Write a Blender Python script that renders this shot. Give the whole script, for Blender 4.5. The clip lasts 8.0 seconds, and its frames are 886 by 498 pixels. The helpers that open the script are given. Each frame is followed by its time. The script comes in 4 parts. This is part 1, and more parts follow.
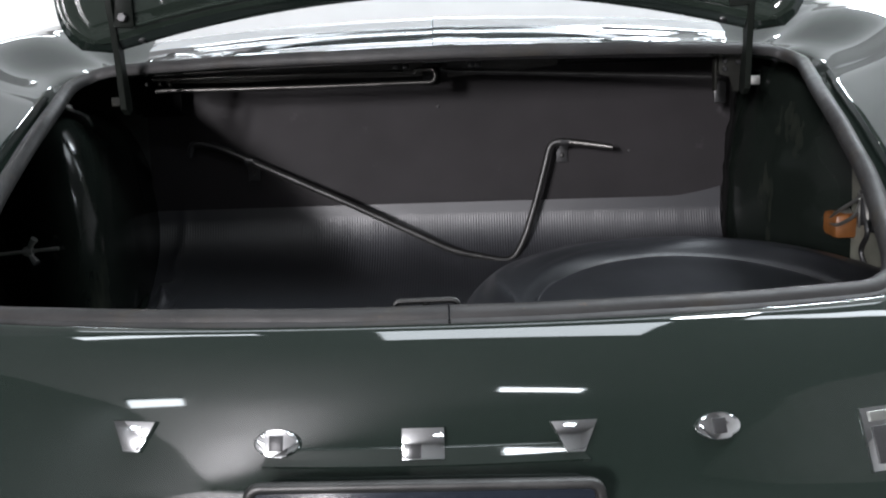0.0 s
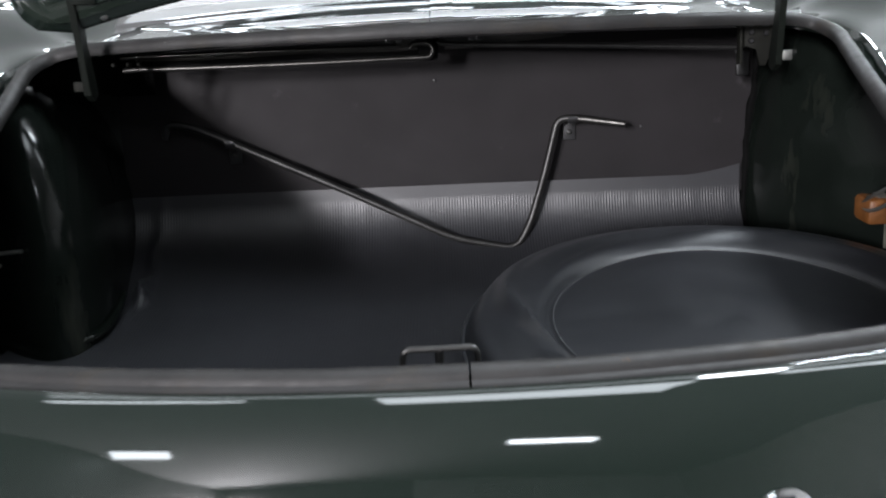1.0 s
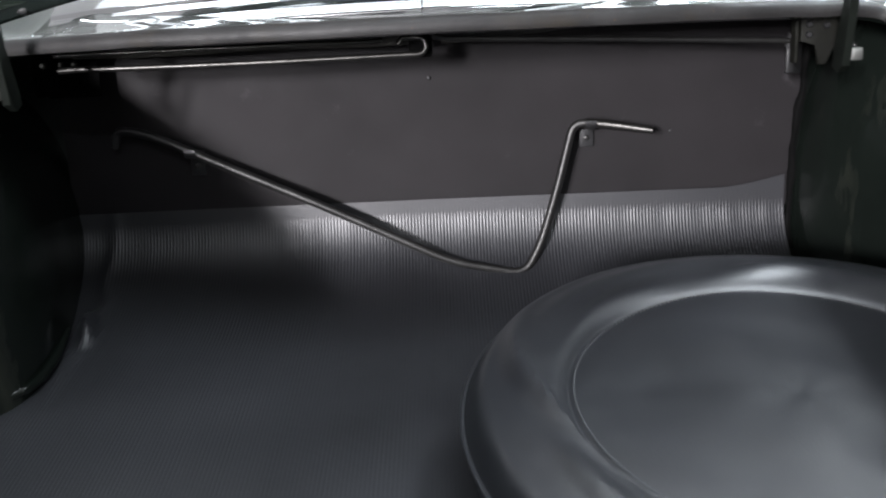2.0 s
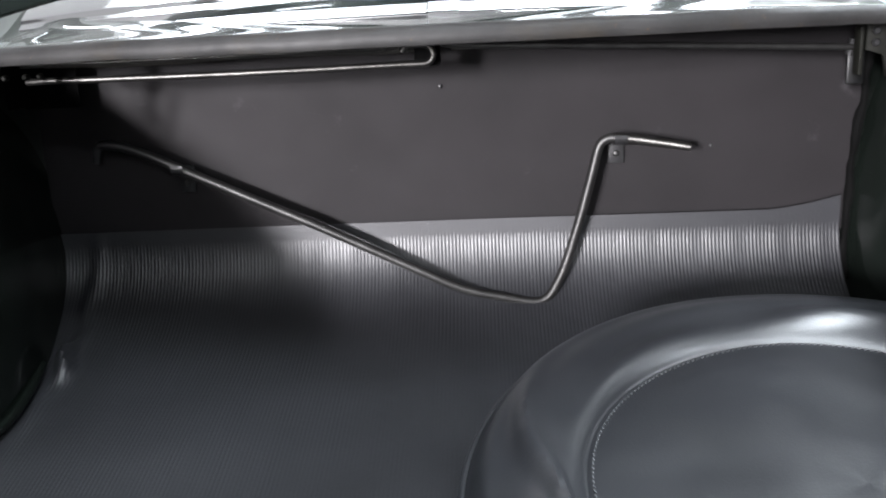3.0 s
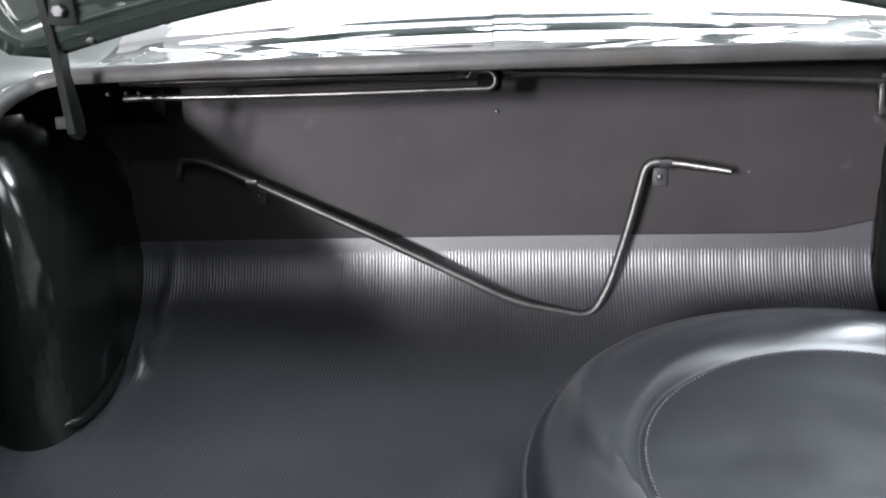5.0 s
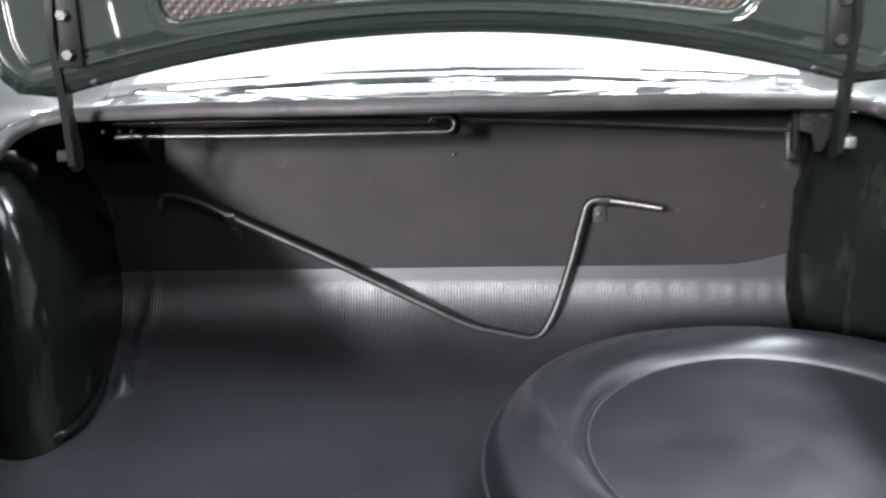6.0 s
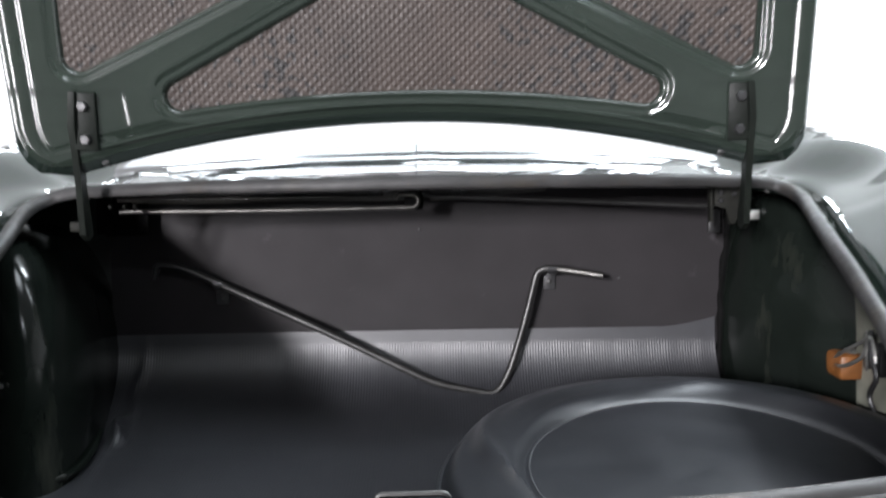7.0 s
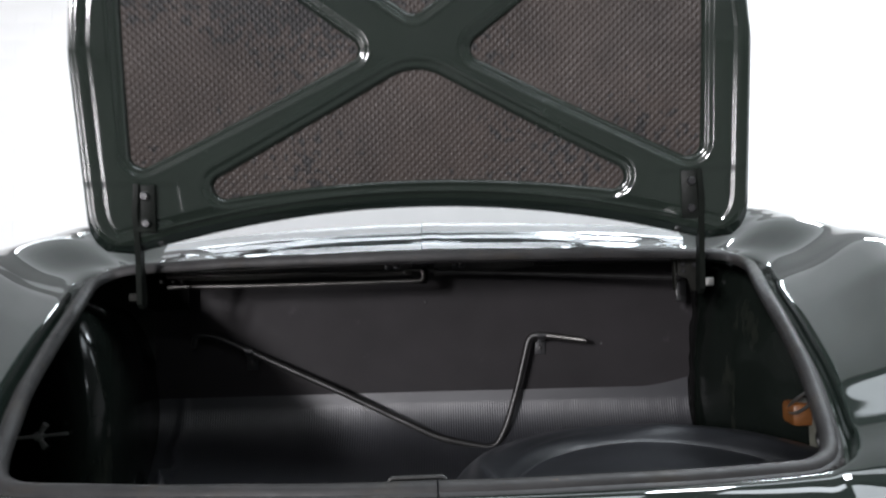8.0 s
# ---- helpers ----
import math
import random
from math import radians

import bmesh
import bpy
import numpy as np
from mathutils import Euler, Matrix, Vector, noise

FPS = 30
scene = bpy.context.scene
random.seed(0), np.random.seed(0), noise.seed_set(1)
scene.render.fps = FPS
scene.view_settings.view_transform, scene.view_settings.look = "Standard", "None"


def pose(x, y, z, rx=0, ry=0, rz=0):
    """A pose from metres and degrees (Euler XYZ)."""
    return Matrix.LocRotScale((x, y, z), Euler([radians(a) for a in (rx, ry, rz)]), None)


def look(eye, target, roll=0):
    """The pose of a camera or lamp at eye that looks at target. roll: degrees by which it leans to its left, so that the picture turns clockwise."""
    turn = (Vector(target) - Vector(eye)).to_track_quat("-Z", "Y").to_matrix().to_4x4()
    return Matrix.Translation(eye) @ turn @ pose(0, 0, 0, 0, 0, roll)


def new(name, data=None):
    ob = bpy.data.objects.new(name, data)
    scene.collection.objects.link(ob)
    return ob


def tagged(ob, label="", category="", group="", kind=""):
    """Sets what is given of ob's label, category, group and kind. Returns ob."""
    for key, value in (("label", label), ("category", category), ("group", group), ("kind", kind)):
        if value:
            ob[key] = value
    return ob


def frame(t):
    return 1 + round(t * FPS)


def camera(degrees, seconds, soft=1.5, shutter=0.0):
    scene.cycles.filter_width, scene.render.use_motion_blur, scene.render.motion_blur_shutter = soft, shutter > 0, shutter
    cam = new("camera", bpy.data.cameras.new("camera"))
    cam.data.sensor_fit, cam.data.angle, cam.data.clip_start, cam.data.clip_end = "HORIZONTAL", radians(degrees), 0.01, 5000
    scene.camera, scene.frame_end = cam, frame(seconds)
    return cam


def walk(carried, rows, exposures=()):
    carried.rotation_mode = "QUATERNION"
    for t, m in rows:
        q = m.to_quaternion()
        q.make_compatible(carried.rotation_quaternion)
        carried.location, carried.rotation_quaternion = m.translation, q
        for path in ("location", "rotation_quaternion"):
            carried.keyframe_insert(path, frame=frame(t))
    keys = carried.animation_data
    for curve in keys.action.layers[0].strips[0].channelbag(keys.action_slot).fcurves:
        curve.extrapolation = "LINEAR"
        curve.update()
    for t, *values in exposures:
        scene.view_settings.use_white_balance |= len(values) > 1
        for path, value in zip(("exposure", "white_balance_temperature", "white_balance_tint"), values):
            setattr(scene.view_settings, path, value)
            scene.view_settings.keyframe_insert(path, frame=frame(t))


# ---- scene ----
cam = camera(54.1, 8.0, soft=1.9, shutter=0.8)
PATH = [
    (0, (0.04, 0.181, 0.952), (-0.008, 2.163, 0.686), -1.9),
    (0.5, (0.031, 0.221, 0.984), (-0.011, 2.191, 0.641), -2.3),
    (1, (0.017, 0.305, 1.013), (-0.003, 2.264, 0.614), -2.6),
    (1.5, (0.015, 0.409, 1.031), (0.005, 2.361, 0.597), -2.7),
    (3, (0.057, 0.657, 1.08), (-0.051, 2.589, 0.575), -2.9),
    (3.5, (0.056, 0.658, 1.061), (-0.092, 2.6, 0.608), -2.7),
    (4, (0.038, 0.638, 1.054), (-0.138, 2.584, 0.626), -2.4),
    (5.5, (0.011, 0.513, 1.070), (-0.115, 2.472, 0.683), -0.9),
    (6, (0.003, 0.442, 1.045), (-0.030, 2.423, 0.7625), -1.0),
    (6.5, (0.012, 0.371, 1.033), (0.0245, 2.363, 0.844), -0.9),
    (7, (0.025, 0.277, 1.019), (0.0455, 2.276, 0.947), -1.0),
    (7.5, (0.028, 0.177, 0.996), (0.0488, 2.175, 1.0445), -1.4),
    (8, (0.036, 0.056, 0.957), (0.039, 2.048, 1.1275), -1.6),
]
EXPOSURES = [(0, -0.96), (1, -0.94), (1.5, -0.72), (3, 0.12), (3.5, 0.18), (4, 0.26), (5.5, 0.5), (6, 0.33), (6.5, 0.12), (7, -0.27), (7.5, -0.75), (8, -1.31)]
walk(cam, [(t, look(eye, target, roll)) for t, eye, target, roll in PATH], EXPOSURES)

# ---- light: a white hall with unseen ceiling panels and windows added behind ----
HALL_X, HALL_BACK, HALL_FRONT, HALL_TOP = 7.5, -14.0, 9.4, 5.2
world = bpy.data.worlds.new("world")
scene.world = world
world.use_nodes = True
world.node_tree.nodes["Background"].inputs[0].default_value = (0.9, 0.95, 1.0, 1)
world.node_tree.nodes["Background"].inputs[1].default_value = 0.15
# unseen panels, some set by reflections, others added: x, y, width, depth, watts, turn in degrees
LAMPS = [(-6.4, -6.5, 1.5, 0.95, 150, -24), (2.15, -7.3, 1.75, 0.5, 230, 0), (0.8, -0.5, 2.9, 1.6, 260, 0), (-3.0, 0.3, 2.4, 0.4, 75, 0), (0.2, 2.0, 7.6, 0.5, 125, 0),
         # mostly added to brighten the spare wheel, the walls and fender reflections
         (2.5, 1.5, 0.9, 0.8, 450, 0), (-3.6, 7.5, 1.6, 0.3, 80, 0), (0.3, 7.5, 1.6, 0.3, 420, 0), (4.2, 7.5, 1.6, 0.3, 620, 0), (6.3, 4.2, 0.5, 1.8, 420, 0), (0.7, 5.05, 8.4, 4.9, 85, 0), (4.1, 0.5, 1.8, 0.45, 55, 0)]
# unseen windows added in the back wall to shadow the boot's left: middle, width, height, turn in degrees, watts
BACK_LIGHTS = [(-5.6, HALL_BACK, 2.3, 1.3, 1.7, 0, 4800), (-6.9, HALL_BACK, 3.5, 1.1, 1.3, 0, 3900)]


def area_lamp(name, place, size, power, target, colour=(1, 1, 1)):
    lamp = bpy.data.lights.new(name, "AREA")
    lamp.shape, lamp.size, lamp.size_y, lamp.energy, lamp.color = "RECTANGLE", size[0], size[1], power, colour
    ob = new(name, lamp)
    ob.matrix_world = look(place, target)
    return ob


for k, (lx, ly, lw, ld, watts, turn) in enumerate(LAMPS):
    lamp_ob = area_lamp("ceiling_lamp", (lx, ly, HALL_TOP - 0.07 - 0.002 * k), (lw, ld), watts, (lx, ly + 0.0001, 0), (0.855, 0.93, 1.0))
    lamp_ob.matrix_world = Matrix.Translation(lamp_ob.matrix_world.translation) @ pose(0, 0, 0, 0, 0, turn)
for wx, wy, wz, ww, wh, turn, watts in BACK_LIGHTS:
    inward = Vector((-math.sin(radians(turn)), math.cos(radians(turn)), 0))
    spot = Vector((wx, wy, wz)) + inward * 0.03
    area_lamp("window_light", spot, (ww, wh), watts, spot + inward, (0.98, 0.955, 1.0))


# ---- materials ----
def material(name, base, rough=0.5, metal=0.0, spec=0.5, coat=0.0, mottle=0.15, scale=8.0, grain=0.0, grain_scale=200.0, rough_var=0.1, second=None):
    """A surface with cloudy variation, fine grain in the relief and uneven gloss."""
    m = bpy.data.materials.new(name)
    m.use_nodes = True
    t = m.node_tree
    b = t.nodes["Principled BSDF"]
    b.inputs["Metallic"].default_value = metal
    b.inputs["Specular IOR Level"].default_value = spec
    b.inputs["Coat Weight"].default_value = coat
    b.inputs["Coat Roughness"].default_value = 0.03
    pos = t.nodes.new("ShaderNodeTexCoord")
    n1 = t.nodes.new("ShaderNodeTexNoise")
    n1.inputs["Scale"].default_value, n1.inputs["Detail"].default_value = scale, 5
    t.links.new(pos.outputs["Object"], n1.inputs["Vector"])
    ramp = t.nodes.new("ShaderNodeValToRGB")
    lo = [c * (1 - mottle) for c in base]
    hi = [min(1, c * (1 + mottle)) for c in (second or base)]
    ramp.color_ramp.elements[0].position, ramp.color_ramp.elements[1].position = 0.3, 0.7
    ramp.color_ramp.elements[0].color, ramp.color_ramp.elements[1].color = (*lo, 1), (*hi, 1)
    t.links.new(n1.outputs["Fac"], ramp.inputs["Fac"])
    t.links.new(ramp.outputs["Color"], b.inputs["Base Color"])
    n2 = t.nodes.new("ShaderNodeTexNoise")
    n2.inputs["Scale"].default_value, n2.inputs["Detail"].default_value = scale * 3.7, 6
    t.links.new(pos.outputs["Object"], n2.inputs["Vector"])
    mr = t.nodes.new("ShaderNodeMapRange")
    mr.inputs["To Min"].default_value, mr.inputs["To Max"].default_value = max(0.01, rough - rough_var), min(1, rough + rough_var)
    t.links.new(n2.outputs["Fac"], mr.inputs["Value"])
    t.links.new(mr.outputs["Result"], b.inputs["Roughness"])
    if grain:
        n3 = t.nodes.new("ShaderNodeTexNoise")
        n3.inputs["Scale"].default_value, n3.inputs["Detail"].default_value = grain_scale, 3
        t.links.new(pos.outputs["Object"], n3.inputs["Vector"])
        bump = t.nodes.new("ShaderNodeBump")
        bump.inputs["Strength"].default_value, bump.inputs["Distance"].default_value = grain, 0.002
        t.links.new(n3.outputs["Fac"], bump.inputs["Height"])
        t.links.new(bump.outputs["Normal"], b.inputs["Normal"])
    return m


PAINT = material("green_paint", (0.0098, 0.0148, 0.0122), 0.05, spec=0.5, coat=0.5, mottle=0.06, scale=3, rough_var=0.02)
PAINT_INNER = material("green_paint_inner", (0.0155, 0.0214, 0.0172), 0.1, spec=0.5, coat=0.4, mottle=0.12, scale=6, grain=0.02, grain_scale=60, rough_var=0.06)
# inner green paint, darkened and dulled to put shade on the wheel housings
ARCH_SHADED_PAINT = material("green_paint_arch_shaded", (0.006, 0.008, 0.0067), 0.15, spec=0.28, mottle=0.2, scale=7, grain=0.03, grain_scale=50, rough_var=0.05)
# the lid's inner green, darkened to put shade on the hinges
HINGE_SHADED_PAINT = material("green_paint_hinge_shaded", (0.0065, 0.0082, 0.0066), 0.5, spec=0.15, mottle=0.3, scale=25, grain=0.12, grain_scale=140)
BRACKET_PAINT = material("bracket_paint", (0.0075, 0.0077, 0.006), 0.65, spec=0.15, mottle=0.4, scale=30, grain=0.15, grain_scale=140)
UNDERCOAT = material("dark_inner_paint", (0.012, 0.015, 0.013), 0.4, mottle=0.3, scale=10, grain=0.1)
RUBBER = material("seal_rubber", (0.0165, 0.0158, 0.0155), 0.56, spec=0.34, mottle=0.35, scale=18, grain=0.16, grain_scale=140, rough_var=0.16, second=(0.0185, 0.0178, 0.0175))
MAT_RUBBER = material("ribbed_mat_rubber", (0.021, 0.0218, 0.0252), 0.45, spec=0.8, mottle=0.25, scale=5, grain=0.1, grain_scale=300, rough_var=0.07)
VINYL = material("cover_vinyl", (0.017, 0.018, 0.0205), 0.35, spec=0.75, mottle=0.2, scale=7, grain=0.1, grain_scale=420, rough_var=0.08)
BOARD = material("lining_board", (0.0168, 0.0153, 0.0163), 0.62, spec=0.15, mottle=0.2, scale=6, grain=0.05, grain_scale=420, rough_var=0.08)
SHELF = material("olive_shelf_paint", (0.03, 0.0285, 0.025), 0.45, spec=0.4, mottle=0.35, scale=20, grain=0.15, grain_scale=120)
STEEL = material("worn_steel", (0.046, 0.0455, 0.0445), 0.42, metal=0.7, mottle=0.3, scale=30, grain=0.1, grain_scale=200)
ROD_STEEL = material("bright_rod_steel", (0.075, 0.073, 0.069), 0.38, metal=0.9, mottle=0.3, scale=30, grain=0.1)
DARK_STEEL = material("dark_steel", (0.035, 0.035, 0.036), 0.4, metal=0.5, mottle=0.4, scale=30, grain=0.15)
MATT_BLACK = material("matt_black_paint", (0.0042, 0.0042, 0.0042), 0.9, spec=0.05, mottle=0.3, scale=25)
BLACK = material("black_bracket_paint", (0.0055, 0.0058, 0.006), 0.42, mottle=0.3, scale=25, grain=0.1)
ZINC = material("zinc_metal", (0.38, 0.38, 0.36), 0.35, metal=0.9, mottle=0.25, scale=40, grain=0.1)
CHROME = material("chrome", (0.78, 0.79, 0.8), 0.06, metal=1.0, mottle=0.04, scale=12, rough_var=0.03)
PRIMER = material("grey_green_primer", (0.22, 0.22, 0.18), 0.55, mottle=0.3, scale=18, grain=0.2)
AMBER = material("orange_plastic", (0.15, 0.056, 0.014), 0.45, mottle=0.35, scale=30, grain=0.15)
DARK_BLUE = material("dark_plate_enamel", (0.012, 0.016, 0.024), 0.15, mottle=0.2, scale=10)
THREAD = material("grey_thread", (0.08, 0.083, 0.088), 0.7, mottle=0.2, scale=60)
WALL_WHITE = material("white_wall_paint", (0.8, 0.8, 0.79), 0.7, mottle=0.04, scale=2, grain=0.2, grain_scale=40)
WALL_PALE = material("pale_grey_wall_paint", (0.5, 0.5, 0.495), 0.7, mottle=0.06, scale=2, grain=0.2, grain_scale=40)
WALL_GREY = material("dark_grey_wall_paint", (0.1, 0.1, 0.1), 0.7, mottle=0.1, scale=2, grain=0.2, grain_scale=40)
CEIL_GREY = material("grey_ceiling", (0.43, 0.43, 0.43), 0.8, mottle=0.05, scale=1)
CEIL_DARK = material("dark_ceiling", (0.33, 0.33, 0.33), 0.8, mottle=0.03, scale=1)
CONCRETE = material("polished_concrete", (0.14, 0.14, 0.135), 0.3, mottle=0.2, scale=1.2, grain=0.1, grain_scale=30)


def glass_material():
    m = bpy.data.materials.new("window_glass")
    m.use_nodes = True
    b = m.node_tree.nodes["Principled BSDF"]
    b.inputs["Base Color"].default_value = (0.85, 0.92, 0.9, 1)
    b.inputs["Roughness"].default_value, b.inputs["IOR"].default_value = 0.02, 1.5
    b.inputs["Transmission Weight"].default_value = 1.0
    return m


GLASS = glass_material()


def liner_material():
    """Brown-grey pressed fibre board with a waffle of small dimples and dark worn spots."""
    m = material("waffle_fibre_board", (0.027, 0.0195, 0.016), 0.48, spec=0.28, mottle=0.3, scale=9, rough_var=0.12)
    t = m.node_tree
    b = t.nodes["Principled BSDF"]
    pos = t.nodes.new("ShaderNodeTexCoord")
    rot = t.nodes.new("ShaderNodeMapping")
    rot.inputs["Rotation"].default_value = (0, radians(45), 0)
    t.links.new(pos.outputs["Object"], rot.inputs["Vector"])
    waves = []
    for axis in ("X", "Z"):
        w = t.nodes.new("ShaderNodeTexWave")
        w.bands_direction, w.wave_profile = axis, "SIN"
        w.inputs["Scale"].default_value, w.inputs["Distortion"].default_value = 34.0, 0.25
        w.inputs["Detail"].default_value = 0
        t.links.new(rot.outputs["Vector"], w.inputs["Vector"])
        waves.append(w)
    mul = t.nodes.new("ShaderNodeMath")
    mul.operation = "MULTIPLY"
    t.links.new(waves[0].outputs["Fac"], mul.inputs[0])
    t.links.new(waves[1].outputs["Fac"], mul.inputs[1])
    bump = t.nodes.new("ShaderNodeBump")
    bump.inputs["Strength"].default_value, bump.inputs["Distance"].default_value = 0.28, 0.003
    t.links.new(mul.outputs["Value"], bump.inputs["Height"])
    t.links.new(bump.outputs["Normal"], b.inputs["Normal"])
    # worn dark specks gathered in patches
    big, small = t.nodes.new("ShaderNodeTexNoise"), t.nodes.new("ShaderNodeTexNoise")
    big.inputs["Scale"].default_value, small.inputs["Scale"].default_value = 5.0, 75.0
    small.inputs["Detail"].default_value = 3
    for n in (big, small):
        t.links.new(pos.outputs["Object"], n.inputs["Vector"])
    add = t.nodes.new("ShaderNodeMath")
    add.operation = "ADD"
    t.links.new(big.outputs["Fac"], add.inputs[0])
    t.links.new(small.outputs["Fac"], add.inputs[1])
    ramp = t.nodes.new("ShaderNodeValToRGB")
    ramp.color_ramp.elements[0].position, ramp.color_ramp.elements[1].position = 0.545, 0.58
    half = t.nodes.new("ShaderNodeMath")
    half.operation, half.inputs[1].default_value = "MULTIPLY", 0.5
    t.links.new(add.outputs["Value"], half.inputs[0])
    t.links.new(half.outputs["Value"], ramp.inputs["Fac"])
    mix = t.nodes.new("ShaderNodeMix")
    mix.data_type = "RGBA"
    old = b.inputs["Base Color"].links[0].from_socket
    t.links.new(ramp.outputs["Color"], mix.inputs["Factor"])
    t.links.new(old, mix.inputs["A"])
    mix.inputs["B"].default_value = (0.0085, 0.0076, 0.0074, 1)
    t.links.new(mix.outputs["Result"], b.inputs["Base Color"])
    return m


LINER = liner_material()


def scuffs_and_reflections(m, colour, scale, low, high, stretched=(1.0, 2.6, 1.0)):
    """Adds sparse pale scuffs to a material, or streaks painted in place of reflections."""
    t = m.node_tree
    b = t.nodes["Principled BSDF"]
    pos, stretch = t.nodes.new("ShaderNodeTexCoord"), t.nodes.new("ShaderNodeMapping")
    stretch.inputs["Scale"].default_value = stretched
    t.links.new(pos.outputs["Object"], stretch.inputs["Vector"])
    n = t.nodes.new("ShaderNodeTexNoise")
    n.inputs["Scale"].default_value, n.inputs["Detail"].default_value, n.inputs["Roughness"].default_value = scale, 4, 0.7
    t.links.new(stretch.outputs["Vector"], n.inputs["Vector"])
    ramp = t.nodes.new("ShaderNodeValToRGB")
    ramp.color_ramp.elements[0].position, ramp.color_ramp.elements[1].position = low, high
    t.links.new(n.outputs["Fac"], ramp.inputs["Fac"])
    mix = t.nodes.new("ShaderNodeMix")
    mix.data_type = "RGBA"
    old = b.inputs["Base Color"].links[0].from_socket
    t.links.new(ramp.outputs["Color"], mix.inputs["Factor"])
    t.links.new(old, mix.inputs["A"])
    mix.inputs["B"].default_value = (*colour, 1)
    t.links.new(mix.outputs["Result"], b.inputs["Base Color"])


scuffs_and_reflections(VINYL, (0.07, 0.073, 0.076), 42, 0.74, 0.80)
scuffs_and_reflections(RUBBER, (0.045, 0.042, 0.039), 30, 0.64, 0.78)
scuffs_and_reflections(RUBBER, (0.022, 0.0186, 0.0145), 13, 0.54, 0.7)
scuffs_and_reflections(RUBBER, (0.06, 0.037, 0.021), 70, 0.66, 0.74)
# upright pale streaks painted in place of reflections on the wheel housings
scuffs_and_reflections(ARCH_SHADED_PAINT, (0.022, 0.024, 0.019), 17, 0.58, 0.74, (1.0, 1.0, 0.2))
scuffs_and_reflections(BOARD, (0.035, 0.033, 0.035), 24, 0.66, 0.78)
scuffs_and_reflections(PAINT_INNER, (0.075, 0.085, 0.075), 50, 0.72, 0.78)


# ---- builders ----
def mesh_object(name, bm, mat, smooth=True):
    me = bpy.data.meshes.new(name)
    bm.normal_update()
    bm.to_mesh(me)
    bm.free()
    if smooth:
        me.polygons.foreach_set("use_smooth", [True] * len(me.polygons))
        me.set_sharp_from_angle(angle=radians(40))
    me.materials.append(mat)
    return new(name, me)


def part(name, bm, mat, parent, label="", smooth=True):
    ob = mesh_object(name, bm, mat, smooth)
    ob.parent = parent
    if parent.type == "EMPTY":
        ob.matrix_parent_inverse = Matrix.Translation(-parent.location)
    if label:
        ob["label"] = label
    return ob


def thing(name, place, label, category, group="", kind=""):
    ob = new(name)
    ob.location = place
    ob.empty_display_size = 0.05
    return tagged(ob, label, category, group, kind)


def grid_mesh(points, close_u=False, close_v=False, flip=False):
    """A sheet from rows of points."""
    bm = bmesh.new()
    rows = [[bm.verts.new(p) for p in row] for row in points]
    nu, nv = len(rows), len(rows[0])
    for i in range(nu if close_u else nu - 1):
        for j in range(nv if close_v else nv - 1):
            q = [rows[i][j], rows[(i + 1) % nu][j], rows[(i + 1) % nu][(j + 1) % nv], rows[i][(j + 1) % nv]]
            bm.faces.new(q[::-1] if flip else q)
    return bm


def join(a, b):
    """Adds bmesh b to bmesh a."""
    me = bpy.data.meshes.new("join")
    b.to_mesh(me)
    b.free()
    a.from_mesh(me)
    bpy.data.meshes.remove(me)
    return a


def tube(path, radius, sides=10, closed=False):
    """A round bar along a path."""
    pts = [Vector(p) for p in path]
    n, rings, up = len(pts), [], None
    for i, p in enumerate(pts):
        a = pts[i - 1] if (i or closed) else pts[0]
        b = pts[(i + 1) % n] if (i < n - 1 or closed) else pts[-1]
        d = (b - a).normalized()
        if up is None:
            up = d.orthogonal().normalized()
        up = (up - d * up.dot(d)).normalized()
        side = d.cross(up)
        r = radius(i / max(1, n - 1)) if callable(radius) else radius
        rings.append([p + (up * math.cos(k * math.tau / sides) + side * math.sin(k * math.tau / sides)) * r for k in range(sides)])
    bm = grid_mesh(rings, close_u=closed, close_v=True)
    if not closed:
        bm.verts.ensure_lookup_table()
        bm.faces.new([bm.verts[k] for k in range(sides)])
        bm.faces.new([bm.verts[(n - 1) * sides + k] for k in range(sides)][::-1])
    bmesh.ops.recalc_face_normals(bm, faces=bm.faces)
    return bm


def smooth_path(pts, step=6, closed=False):
    """A Catmull-Rom curve through the points."""
    P = [Vector(p) for p in pts]
    n, out = len(P), []
    for i in range(n if closed else n - 1):
        get = (lambda k: P[k % n]) if closed else (lambda k: P[max(0, min(n - 1, k))])
        a, b, c, d = get(i - 1), get(i), get(i + 1), get(i + 2)
        for k in range(step):
            t = k / step
            out.append(0.5 * ((2 * b) + (c - a) * t + (2 * a - 5 * b + 4 * c - d) * t * t + (3 * b - a - 3 * c + d) * t ** 3))
    if not closed:
        out.append(P[-1])
    return out


def round_corners(pts, radius, steps=5):
    """A path with its corners rounded."""
    P = [Vector(p) for p in pts]
    out = [P[0]]
    for a, b, c in zip(P, P[1:], P[2:]):
        r = min(radius, (a - b).length * 0.45, (c - b).length * 0.45)
        p, q = b + (a - b).normalized() * r, b + (c - b).normalized() * r
        for k in range(steps + 1):
            t = k / steps
            out.append(p * (1 - t) ** 2 + b * 2 * t * (1 - t) + q * t * t)
    return out + [P[-1]]


